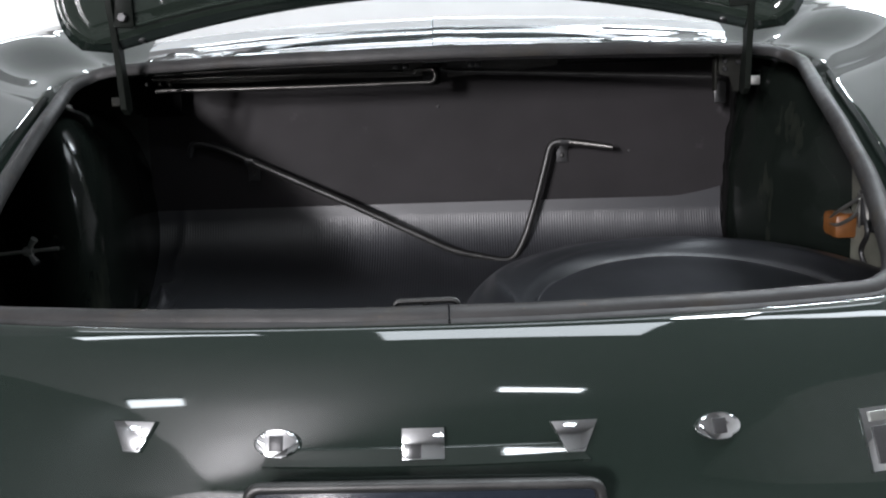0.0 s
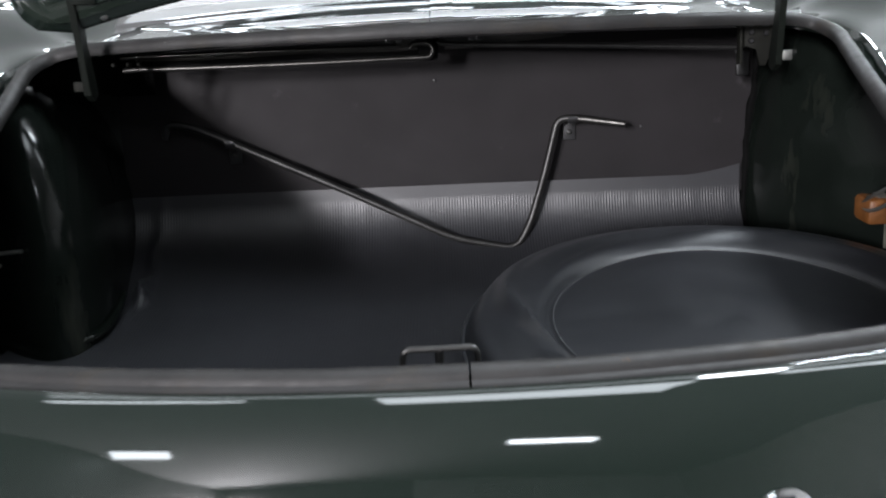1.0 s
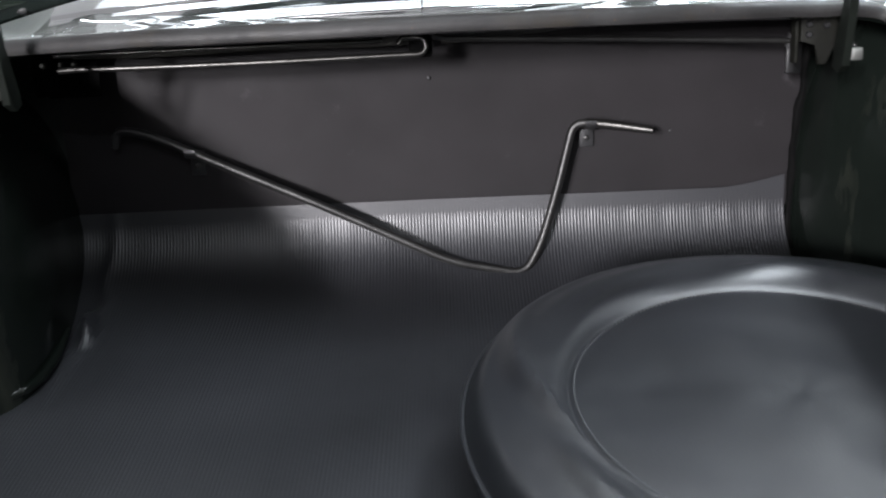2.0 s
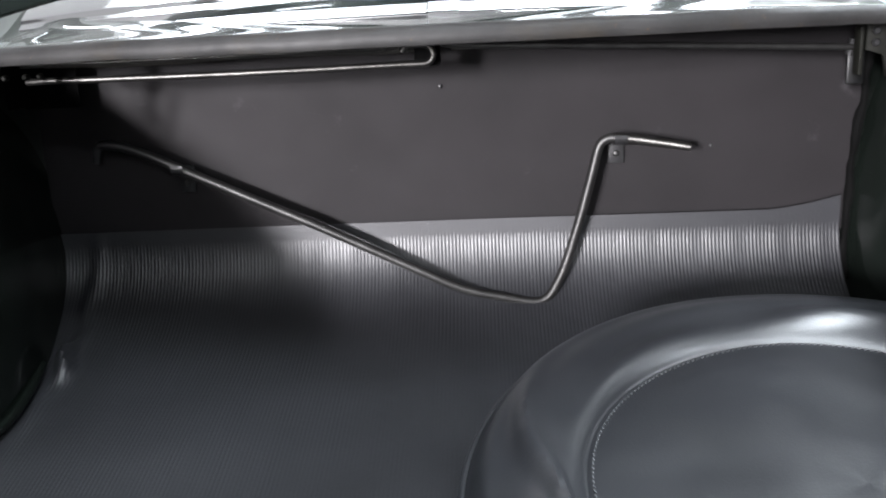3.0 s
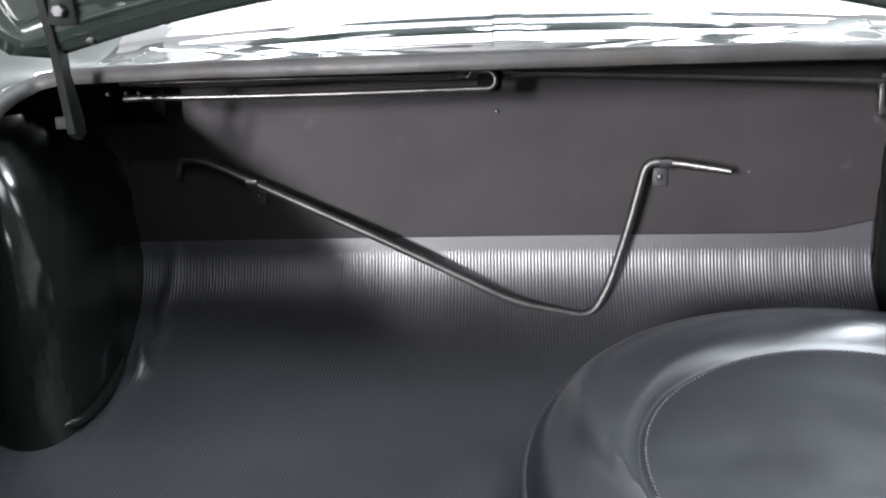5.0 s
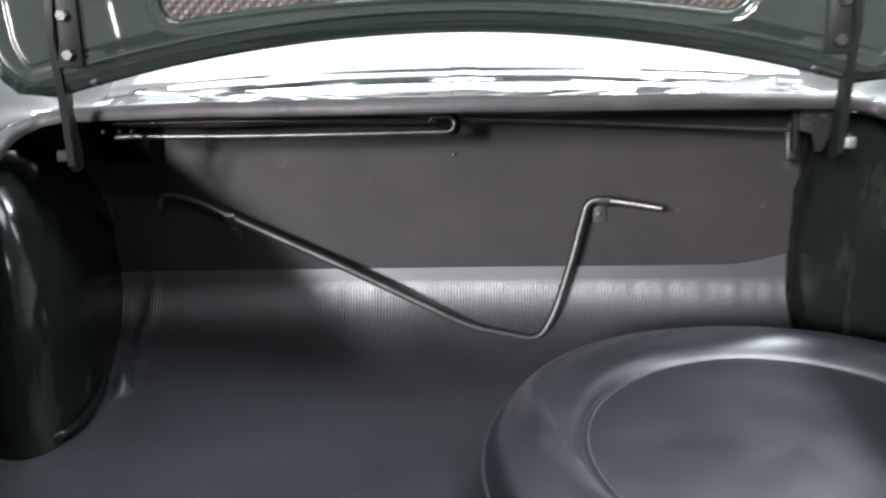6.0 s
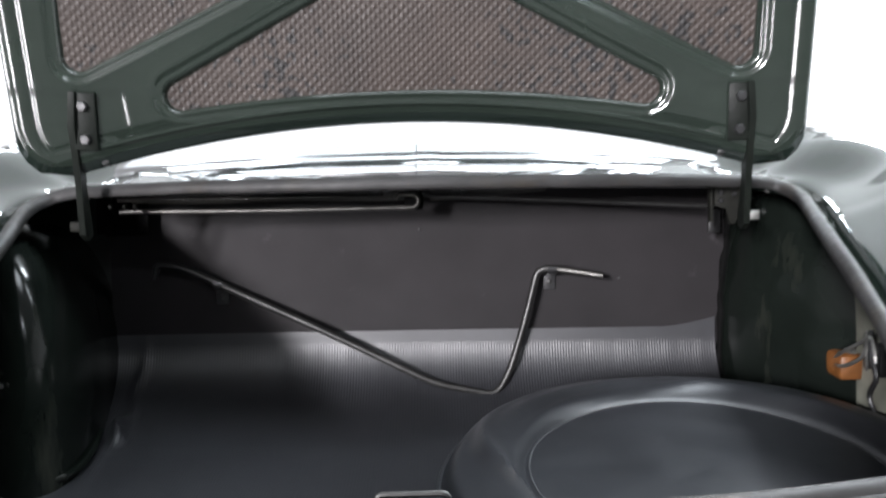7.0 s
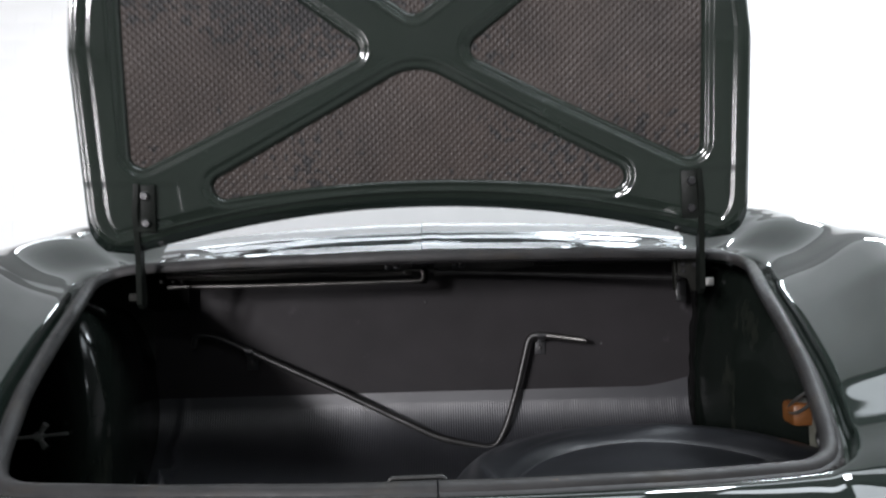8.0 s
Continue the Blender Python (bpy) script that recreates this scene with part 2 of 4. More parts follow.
def box(centre, size, bevel=0.002, m=None):
    bm = bmesh.new()
    bmesh.ops.create_cube(bm, size=1)
    bmesh.ops.scale(bm, vec=size, verts=bm.verts)
    if bevel:
        bmesh.ops.bevel(bm, geom=bm.edges[:], offset=min(bevel, min(size) * 0.4), segments=2, affect="EDGES", profile=0.5)
    if m is not None:
        bmesh.ops.transform(bm, matrix=m, verts=bm.verts)
    bmesh.ops.translate(bm, vec=centre, verts=bm.verts)
    return bm


def prism(outline, thickness, to_world, bevel=0.0015):
    """A flat plate: a 2D outline with thickness, laid by a matrix (local z is the thickness)."""
    bm = bmesh.new()
    low = [bm.verts.new((x, y, 0)) for x, y in outline]
    high = [bm.verts.new((x, y, thickness)) for x, y in outline]
    n = len(low)
    bm.faces.new(low[::-1])
    top = bm.faces.new(high)
    for i in range(n):
        bm.faces.new([low[i], low[(i + 1) % n], high[(i + 1) % n], high[i]])
    if bevel:
        bmesh.ops.bevel(bm, geom=top.edges[:], offset=bevel, segments=2, affect="EDGES", profile=0.5)
    bmesh.ops.transform(bm, matrix=to_world, verts=bm.verts)
    bmesh.ops.recalc_face_normals(bm, faces=bm.faces)
    return bm


def lathe(profile, place, turn=Matrix.Identity(4), sides=24, cap=True):
    rings = [[(r * math.cos(k * math.tau / sides), r * math.sin(k * math.tau / sides), h) for k in range(sides)] for r, h in profile]
    bm = grid_mesh(rings, close_v=True)
    if cap:
        bm.verts.ensure_lookup_table()
        bm.faces.new([bm.verts[k] for k in range(sides)][::-1])
        bm.faces.new([bm.verts[(len(profile) - 1) * sides + k] for k in range(sides)])
    bmesh.ops.recalc_face_normals(bm, faces=bm.faces)
    bmesh.ops.transform(bm, matrix=Matrix.Translation(place) @ turn, verts=bm.verts)
    return bm


def lerp_table(x, xs, ys):
    return float(np.interp(x, xs, ys))


# ---- the hall ----
def slab(name, lo, hi, mat, label):
    c = [(a + b) / 2 for a, b in zip(lo, hi)]
    s = [b - a for a, b in zip(lo, hi)]
    return tagged(mesh_object(name, box(c, s, 0), mat, False), label, "structure", kind="structure")


slab("floor", (-HALL_X - 0.3, HALL_BACK - 0.3, -0.2), (HALL_X + 0.3, HALL_FRONT + 0.3, 0), CONCRETE, "polished grey concrete floor of the hall")
# ceiling and walls behind are unseen; their tones are set for reflections and fill
slab("ceiling", (-HALL_X - 0.3, 0.8, HALL_TOP), (HALL_X + 0.3, HALL_FRONT + 0.3, HALL_TOP + 0.2), CEIL_GREY, "plain pale grey ceiling of the hall")
slab("ceiling", (-HALL_X - 0.3, HALL_BACK - 0.3, HALL_TOP), (HALL_X + 0.3, 0.8, HALL_TOP + 0.2), CEIL_DARK, "plain grey ceiling of the hall")
for name, x0 in (("wall_west", -HALL_X - 0.3), ("wall_east", HALL_X)):
    slab(name, (x0, 2.2, 0), (x0 + 0.3, HALL_FRONT, HALL_TOP), WALL_WHITE, "plain white painted side wall")
    back_wall = (WALL_GREY, "plain dark grey side wall") if x0 < 0 else (WALL_PALE, "plain pale grey side wall")
    slab(name, (x0, HALL_BACK, 0), (x0 + 0.3, 2.2, HALL_TOP), *back_wall)
slab("wall_south", (-HALL_X, HALL_BACK - 0.3, 0), (-1.2, HALL_BACK, HALL_TOP), WALL_GREY, "plain dark grey back wall")
slab("wall_south", (-1.2, HALL_BACK - 0.3, 0), (HALL_X, HALL_BACK, HALL_TOP), WALL_PALE, "plain pale grey back wall")
# frames made deep and dark to keep the added light off the ceiling
for k, (wx, wy, wz, ww, wh, turn, watts) in enumerate(BACK_LIGHTS):
    window_ob = thing("window_%d" % (k + 1), (wx, wy, wz - wh / 2), "added light from behind, shaped as a window in a deep dark grey frame", "window", kind="structure")
    spin = Matrix.Rotation(radians(turn), 4, "Z")
    for cx, cz, sx, sz in ((-ww / 2 - .03, 0, .05, wh + .11), (ww / 2 + .03, 0, .05, wh + .11), (0, -wh / 2 - .03, ww, .05), (0, wh / 2 + .03, ww, .05)):
        part("window_frame", box(Vector((wx, wy, wz)) + spin @ Vector((cx, .22, cz)), (sx, .44, sz), .004, spin), WALL_GREY, window_ob)
# plain boxes added so that each unseen lamp has a fixture
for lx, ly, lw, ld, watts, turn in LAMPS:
    fixture = thing("ceiling_light", (lx, ly, HALL_TOP), "flat white box added above an unseen ceiling lamp", "ceiling light", group="ceiling lights")
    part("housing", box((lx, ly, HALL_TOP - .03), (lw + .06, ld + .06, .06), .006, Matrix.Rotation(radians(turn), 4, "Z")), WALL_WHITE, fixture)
wall_north = slab("wall_north", (-HALL_X, HALL_FRONT, 0), (HALL_X, HALL_FRONT + 0.3, HALL_TOP), WALL_WHITE, "white painted concrete block wall")


# ---- the car ----
car = thing("car", (0, 1.35, 0), "dark green glossy vintage saloon car with its boot lid wide open", "car")

# mid line of the weatherstrip round the boot opening, right half from the front middle to the rear middle
HALF = [(0.0, 1.495, 1.07), (0.15, 1.503, 1.07), (0.3, 1.526, 1.07), (0.43, 1.556, 1.069), (0.505, 1.576, 1.066), (0.545, 1.574, 1.058),
        (0.562, 1.535, 1.043), (0.549, 1.465, 1.02), (0.533, 1.40, 1.0), (0.505, 1.26, 0.95), (0.48, 1.13, 0.895), (0.465, 1.06, 0.852),
        (0.453, 1.012, 0.82), (0.43, 0.978, 0.803), (0.38, 0.955, 0.798), (0.2, 0.91, 0.799), (0.0, 0.893, 0.8)]
LOOP = HALF + [(-x, y, z) for x, y, z in HALF[-2:0:-1]]
RIM = smooth_path(LOOP, 8, closed=True)
NRIM = len(RIM)
for i in range(NRIM):
    # one even curve along the edge below the window
    p = RIM[i]
    if p.y > 1.45:
        f = max(0.0, min(1.0, (.505 - abs(p.x)) / .09))
        f = f * f * (3 - 2 * f)
        RIM[i] = p.lerp(Vector((p.x, 1.495 + .357 * p.x ** 2 - .16 * p.x ** 4, 1.07 - .05 * p.x ** 4)), f)


def outward(i):
    d = RIM[(i + 2) % NRIM] - RIM[i - 2]
    n = Vector((-d.y, d.x, 0)).normalized()
    return n if n.dot(Vector((RIM[i].x, RIM[i].y - 1.25, 0))) > 0 else -n


OUT = [outward(i) for i in range(NRIM)]
for _ in range(2):
    OUT = [sum((OUT[(i + k) % NRIM] for k in range(-3, 4)), Vector()).normalized() for i in range(NRIM)]
TOP_P = [(.014, -.011), (.018, -.009), (.0215, .002), (.03, .005), (.06, .008), (.09, .012), (.115, .017), (.14, .03), (.2, .07), (.3, .125), (.4, .165)]
SIDE_P = [(.011, -.017), (.017, -.0175), (.0235, -.003), (.031, .002), (.078, .010), (.14, .027), (.19, .028), (.235, .014), (.265, -.025), (.28, -.10), (.285, -.45)]
REAR_P = [(.0115, -.010), (.0135, -.006), (.0165, -.0035), (.024, -.0085), (.036, -.025), (.0478, -.05), (.057, -.075), (.0656, -.10), (.076, -.13), (.1005, -.2), (.135, -.45)]
FLAT = [0, 0, 0, .02, .06, .12, .19, .26, .32, .42, .5]


CORNER = [0, 0, 0, .003, .01, .024, .042, .06, .07, .06, .05]


def fender_lift(y):
    return lerp_table(y, (.95, 1.1, 1.3, 1.5), (.1, 1.0, 2.0, 2.0))


def shell_point(i, k):
    """The body's outer skin: station i round the opening, ring k going away from it."""
    p, n = RIM[i], OUT[i]
    wt, ws, wb = max(0, n.y) ** 2, n.x ** 2, max(0, -n.y) ** 2
    if n.y < 0:
        q = max(0.0, min(1.0, (n.x ** 2 - .15) / .7))
        ws, wb = q * q * (3 - 2 * q), 1 - q * q * (3 - 2 * q)
    d = wt * TOP_P[k][0] + ws * SIDE_P[k][0] + wb * REAR_P[k][0]
    lift = fender_lift(p.y) if k > 2 else 1
    z = wt * TOP_P[k][1] + ws * (SIDE_P[k][1] * lift if SIDE_P[k][1] > 0 else SIDE_P[k][1]) + wb * REAR_P[k][1] + 4 * wt * ws * CORNER[k]
    return p + n * d + Vector((0, -wb * FLAT[k] * (p.y - .893), z))


def shell_rows():
    rows = []
    for i in range(NRIM):
        col = smooth_path([shell_point(i, k) for k in range(len(TOP_P))], 4)
        rows.append(col)
    return rows


part("body_shell", grid_mesh(shell_rows(), close_u=True), PAINT, car, "glossy dark green body panels round the boot opening")


def flange_rows():
    rows = []
    for i in range(NRIM):
        p, n = RIM[i], OUT[i]
        f = max(0.0, n.y) ** 2
        rows.append([p + n * a + Vector((0, 0, b)) for a, b in ((.0132, -.0178 + .007 * f), (.008, -.012 + .002 * f), (-.002, -.006), (-.007, -.0065), (-.008, -.0085), (-.004, -.011 + .001 * f), (.03, -.0225 + .0115 * f))])
    return rows


part("opening_flange", grid_mesh(flange_rows(), close_u=True), PAINT_INNER, car, "folded green sheet metal lip of the boot opening")


def seal_rows():
    rows = []
    for i in range(NRIM):
        p, n = RIM[i], OUT[i]
        wob = 0.0003 * math.sin(i * 0.9) + 0.0003 * math.sin(i * 0.37 + 1)
        col = []
        drop = .0005 * max(0.0, n.y) ** 2
        for a, b in ((-.0105, -.0095 - drop), (-.0125, -.005 - drop * .6), (-.0115, .002), (-.0075, .0075), (-.002, .009), (.003, .007), (.006, .0025), (.0065, -.001), (.0085, -.0025), (.0105, -.0045), (.011, -.0075), (.0095, -.0095), (0, -.0095)):
            col.append(p + n * (a * (1 + wob * 30)) + Vector((0, 0, b + wob)))
        rows.append(col)
    return rows


_rows = seal_rows()
_joint = min(range(NRIM), key=lambda i: (RIM[i] - Vector((.019, .894, .80))).length)
_order = _rows[_joint:] + _rows[:_joint]
_order.append([a + (b - a) * 0.93 for a, b in zip(_order[-1], _order[0])])
seal = part("weatherstrip", grid_mesh(_order, close_v=True), RUBBER, car, "worn grey rubber weatherstrip round the opening")


for sgn in (1, -1):
    for k in range(7):
        i = min(range(NRIM), key=lambda j: (RIM[j] - Vector((sgn * (.456 - .008 * k), .986 - .008 * k, .80))).length)
        p, n = RIM[i], OUT[i]
        part("moulded_rib", box(p + n * .0115 + Vector((0, 0, -.0065)), (.0028, .005, .006), .001, Matrix.Rotation(math.atan2(n.y, n.x) + radians(90), 4, "Z")), RUBBER, seal)


# inside of the boot
def floor_z(y):
    return lerp_table(y, (.9, 1.3, 1.67, 1.80), (.518, .60, .676, .70))


bm = grid_mesh([[(x, y, floor_z(y) - 0.012) for x in (-.76, -.5, -.25, 0, .25, .5, .76)] for y in (.86, 1.0, 1.3, 1.5, 1.63, 1.74)])
part("boot_floor", bm, UNDERCOAT, car, "dark painted boot floor pan")
bm = box((0, 1.835, 0.80), (1.5, 0.03, 0.56), 0)
part("bulkhead", bm, UNDERCOAT, car, "dark bulkhead behind the rear seat lining")
bm = grid_mesh([[(x, y + c * min(x * x, .25), z) for x in np.linspace(-.74, .74, 17)] for y, z, c in ((1.86, 1.115, 0), (1.82, 1.085, 0), (1.64, 1.082, .1), (1.56, 1.072, .3), (1.523, 1.061, .34))])
part("parcel_shelf", bm, UNDERCOAT, car, "dark underside of the parcel shelf")
bm = grid_mesh([[(x, y + 0.25 * x * x, z) for x in (-.5, -.4, -.3, -.2, -.1, 0, .1, .2, .3, .4, .5)] for y, z in ((.925, .79), (.93, .76), (.95, .70), (.955, .5))])
part("rear_inner_wall", bm, UNDERCOAT, car, "dark inside of the tail panel")
for s in (-1, 1):
    rows = []
    for y in np.linspace(.93, 1.84, 14):
        flare = lerp_table(y, (.93, 1.1, 1.4, 1.84), (.50, .60, .675, .70))
        rows.append([(s * (flare + 0.03 * math.sin(math.pi * v)), y, .48 + (lerp_table(y, (.93, 1.1, 1.3, 1.55, 1.84), (.78, .84, .93, 1.02, 1.07)) - .48) * v) for v in np.linspace(0, 1, 7)])
    part("quarter_inner_panel", grid_mesh(rows), PAINT_INNER, car, "dark green inner side of the rear wing")


def wheel_arch(plan, top):
    """A wheel housing bulging into the boot: a plan curve carried up, leaning back and closing at the top."""
    curve = smooth_path([(x, y, 0) for x, y in plan], 6)
    rows = []
    for p in curve:
        col = []
        for z in np.linspace(.56, top, 22):
            f = max(0.0, (z - (top - .26)) / .26)
            o = .16 * (1 - math.sqrt(max(0, 1 - f * f)))
            side = -1 if p.x < 0 else 1
            o *= 1.0 if side < 0 else .3
            lean = .09 * max(0.0, z - .85) if side > 0 else 0.0
            dent = .0022 * math.sin(p.y * 78 + 5 * z) * math.sin(p.y * 31 + 1.3) if side > 0 else 0.0
            col.append((p.x + lean + dent + side * o * .75, p.y + o * .6 * (1 if p.y < 1.72 else 0), z))
        rows.append(col)
    return grid_mesh(rows)


part("wheel_arch", wheel_arch([(-.53, 1.83), (-.527, 1.75), (-.513, 1.66), (-.503, 1.58), (-.507, 1.525), (-.527, 1.487), (-.56, 1.477), (-.60, 1.492), (-.65, 1.525), (-.72, 1.57)], 1.02), ARCH_SHADED_PAINT, car, "rounded glossy dark green wheel housing")
part("wheel_arch", wheel_arch([(.521, 1.83), (.527, 1.78), (.551, 1.71), (.592, 1.65), (.632, 1.61), (.675, 1.575), (.74, 1.54)], 1.085), ARCH_SHADED_PAINT, car, "rounded dark green wheel housing beside the spare wheel")


lip = smooth_path([(-.515, 1.66, .672), (-.501, 1.59, .659), (-.502, 1.535, .648), (-.522, 1.503, .642), (-.56, 1.488, .638), (-.60, 1.497, .637), (-.65, 1.53, .64)], 6)
part("arch_lip", tube([p + Vector((0, 0, .014)) for p in lip], .0065, 10), ARCH_SHADED_PAINT, car, "rolled lower edge of the wheel housing")


# lining board behind the seat
def lining_rows():
    rows = []
    for z in np.linspace(.79, 1.068, 16):
        rows.append([(x, 1.8 + 0.0018 * math.sin(x * 9 + 2 * z) + 0.001 * math.sin(z * 22 + x * 4), z) for x in np.linspace(-.54, .575, 42)])
    return rows


lining = part("seat_back_lining", grid_mesh(lining_rows()), BOARD, car, "dark grey lining board behind the rear seat")
for x, z in ((0.349, 0.908), (0.0, 1.0)):
    part("rivet", lathe([(0.0025, 0), (0.002, 0.001), (0.001, 0.0013)], (x, 1.7975, z), Matrix.Rotation(radians(90), 4, "X"), 10), DARK_STEEL, lining)

edge = [(.5215 + .09 * max(0.0, z - .85) + .0015 * math.sin(z * 47) + .001 * math.sin(z * 113), 1.783, z) for z in np.linspace(.725, 1.06, 30)]
part("lining_edge", tube(edge, lambda t: .0052 + .0012 * math.sin(t * 23) + .0008 * math.sin(t * 61), 8), MATT_BLACK, car, "black ragged edge of the lining beside the wheel housing")

# rear window strip and its chrome moulding, in two halves with a cover at the joint
MOULDING = [(p.x, p.y) for p in smooth_path([(-.010, -.006, 0), (-.0098, -.001, 0), (-.0085, .0032, 0), (-.001, .0082, 0), (.0055, .0122, 0), (.0068, .0148, 0), (.0095, .0222, 0), (.0112, .0242, 0),
                                                    (.0155, .0265, 0), (.0172, .0285, 0), (.0198, .0345, 0), (.0222, .0368, 0), (.030, .0416, 0), (.038, .0462, 0), (.0455, .0502, 0), (.048, .0525, 0), (.052, .0515, 0)], 3)]
for lo, hi in ((-.5, -.0008), (.0008, .5)):
    rows = []
    for x in np.linspace(lo, hi, 24):
        y0, z0 = 1.612 + .36 * x * x, 1.088 - .06 * x * x
        rows.append([(x, y0 + a, z0 + b) for a, b in MOULDING])
    part("window_moulding", grid_mesh(rows), CHROME, car, "ribbed chrome moulding below the rear window")
rows = [[(x, 1.612 + a - .0015, 1.088 + b + .001) for a, b in MOULDING] for x in (.0006, .0012, .0335, .034)]
part("moulding_cover", grid_mesh(rows), CHROME, car, "chrome joint cover")
rows = [[(x, 1.655 + .36 * x * x + a, 1.135 - .06 * x * x + b) for x in np.linspace(-.5, .5, 25)] for a, b in ((0, 0), (.06, .05), (.14, .12), (.24, .22), (.36, .31), (.5, .38))]
part("rear_window", grid_mesh(rows), GLASS, car, "curved rear window glass")
rows = [[(x, 1.9 + .2 * x * x + a, 1.08 + b) for x in np.linspace(-.5, .5, 9)] for a, b in ((-.18, -.01), (.5, -.02), (.6, .12))]
part("cabin_lining", grid_mesh(rows), UNDERCOAT, car, "dark shelf and seat top inside the cabin")


# ---- the open boot lid ----
def lid_y(x, z):
    return 1.515 - 0.2 * (z - 1.15) - 0.2 * x * x


LID_BOT, LID_TOP = 1.168, 1.80


def lid_xz(s, v, grow=0.0):
    corner = 0.11
    half = lerp_table(v, (0, .5, .85, 1), (.534, .543, .517, .496)) + grow
    for e in (v, 1 - v):
        if e < corner:
            half -= 0.065 * (1 - math.sqrt(max(0, 1 - (1 - e / corner) ** 2)))
    x = s * half - .012 * v
    zb = LID_BOT - .31 * x * x - grow * 1.4
    zt = LID_TOP - .2 * x * x + grow
    return x, zb + (zt - zb) * v


def poly_sdf(x, z, poly, r):
    """Signed distance to a rounded polygon (negative inside)."""
    P = np.array(poly)
    d = np.full(x.shape, 1e9)
    inside = np.zeros(x.shape, bool)
    for (ax, az), (bx, bz) in zip(P, np.roll(P, -1, 0)):
        ex, ez = bx - ax, bz - az
        t = np.clip(((x - ax) * ex + (z - az) * ez) / (ex * ex + ez * ez), 0, 1)
        d = np.minimum(d, np.hypot(x - ax - t * ex, z - az - t * ez))
        cross = ((az > z) != (bz > z)) & (x < ex * (z - az) / np.where(abs(ez) < 1e-9, 1e-9, ez) + ax)
        inside ^= cross
    return np.where(inside, -d, d) - r


R_TRI = 0.02
TRIS = [
    [(x, 1.2195 - .245 * x * x) for x in np.linspace(-.324, .324, 15)] + [(.03, 1.355), (.015, 1.3605), (0, 1.362), (-.015, 1.3605), (-.03, 1.355)],
    [(-.452, 1.245), (-.113, 1.415), (-.45, 1.655), (-.452, 1.6)],
    [(.447, 1.24), (.113, 1.412), (.445, 1.655), (.447, 1.6)],
    [(0, 1.49), (.33, 1.715), (0, 1.735), (-.33, 1.715)],
]
lid = part("boot_lid", bmesh.new(), PAINT_INNER, car, "open dark green boot lid with an X-shaped pressed inner frame")


def lid_sheets():
    S, V = np.linspace(-1, 1, 420), np.linspace(0, 1, 270)
    X, Z = np.zeros((270, 420)), np.zeros((270, 420))
    for j, v in enumerate(V):
        for i, s in enumerate(S):
            X[j, i], Z[j, i] = lid_xz(s, v)
    sd = np.min([poly_sdf(X, Z, t, R_TRI) for t in TRIS], 0)
    base = 1.515 - 0.2 * (Z - 1.15) - 0.2 * X * X
    # rolled lip round each recess, then a step down
    lip = -0.0004 * np.exp(-((sd - 0.018) / 0.003) ** 2) - 0.0007 * np.exp(-((sd - 0.004) / 0.0026) ** 2)
    step = 0.013 * (1 - 1 / (1 + np.exp(-(sd + 0.001) / 0.0013))) + 0.0032 * (1 - 1 / (1 + np.exp(-(sd - 0.0125) / 0.0014)))
    # shallow bead just inside the outer edge
    edge = np.minimum(1 - np.abs(S)[None, :] + 0 * X, np.minimum(V, 1 - V)[:, None] * 1.15 + 0 * X)
    bead = 0.0016 * np.exp(-((edge - 0.045) / 0.008) ** 2) + 0.0025 * np.exp(-((edge - 0.0) / 0.012) ** 2)
    # folded seam above the lower edge
    seam = 0.0045 / (1 + np.exp((V[:, None] - 0.034 + 0 * X) / 0.0022)) * np.clip((0.43 - np.abs(X)) / 0.03, 0, 1)
    # shallow recesses for the hinge plates
    recess = 0.0012 / (1 + np.exp(-(np.abs(X) - 0.392 - 0.12 * (Z - 1.15)) / 0.0018)) / (1 + np.exp((Z - 1.197) / 0.0018))
    Y = base + lip + step + bead + seam + recess
    rows = [[(X[j, i], Y[j, i], Z[j, i]) for i in range(420)] for j in range(270)]
    return rows


lid_rows = lid_sheets()
_bm = grid_mesh(lid_rows)
_bm.to_mesh(lid.data)
_bm.free()
lid.data.polygons.foreach_set("use_smooth", [True] * len(lid.data.polygons))

# outer skin, rolled over the edge of the inner frame
def lid_skin():
    loop = [(s, 0.0) for s in np.linspace(-1, 1, 60)] + [(1.0, v) for v in np.linspace(0, 1, 40)[1:]] + [(s, 1.0) for s in np.linspace(1, -1, 60)[1:]] + [(-1.0, v) for v in np.linspace(1, 0, 40)[1:-1]]
    prof = [(-.001, .004), (.002, .009), (.005, .0115), (.0075, .015), (.008, .019), (.003, .030), (-.05, .05)]
    rows = []
    for s, v in loop:
        col = []
        for g, dy in prof:
            x, z = lid_xz(s, v, g)
            col.append((x, lid_y(x, z) + dy, z))
        rows.append(col)
    bm = grid_mesh(rows, close_u=True)
    back = [[(lid_xz(s, v, -.05)[0], lid_y(*lid_xz(s, v, -.05)) + .05, lid_xz(s, v, -.05)[1]) for s in np.linspace(-1, 1, 30)] for v in np.linspace(0, 1, 30)]
    return join(bm, grid_mesh(back))


hem = []
for x in np.linspace(-.44, .44, 60):
    z = LID_BOT - .31 * x * x + .0135
    hem.append((x, lid_y(x, z) + .0005, z))
part("hem", tube(hem, .0028, 8), PAINT_INNER, lid, "folded hem along the lower edge")
part("outer_skin", lid_skin(), PAINT, lid, "glossy green outer skin folded round the edge")
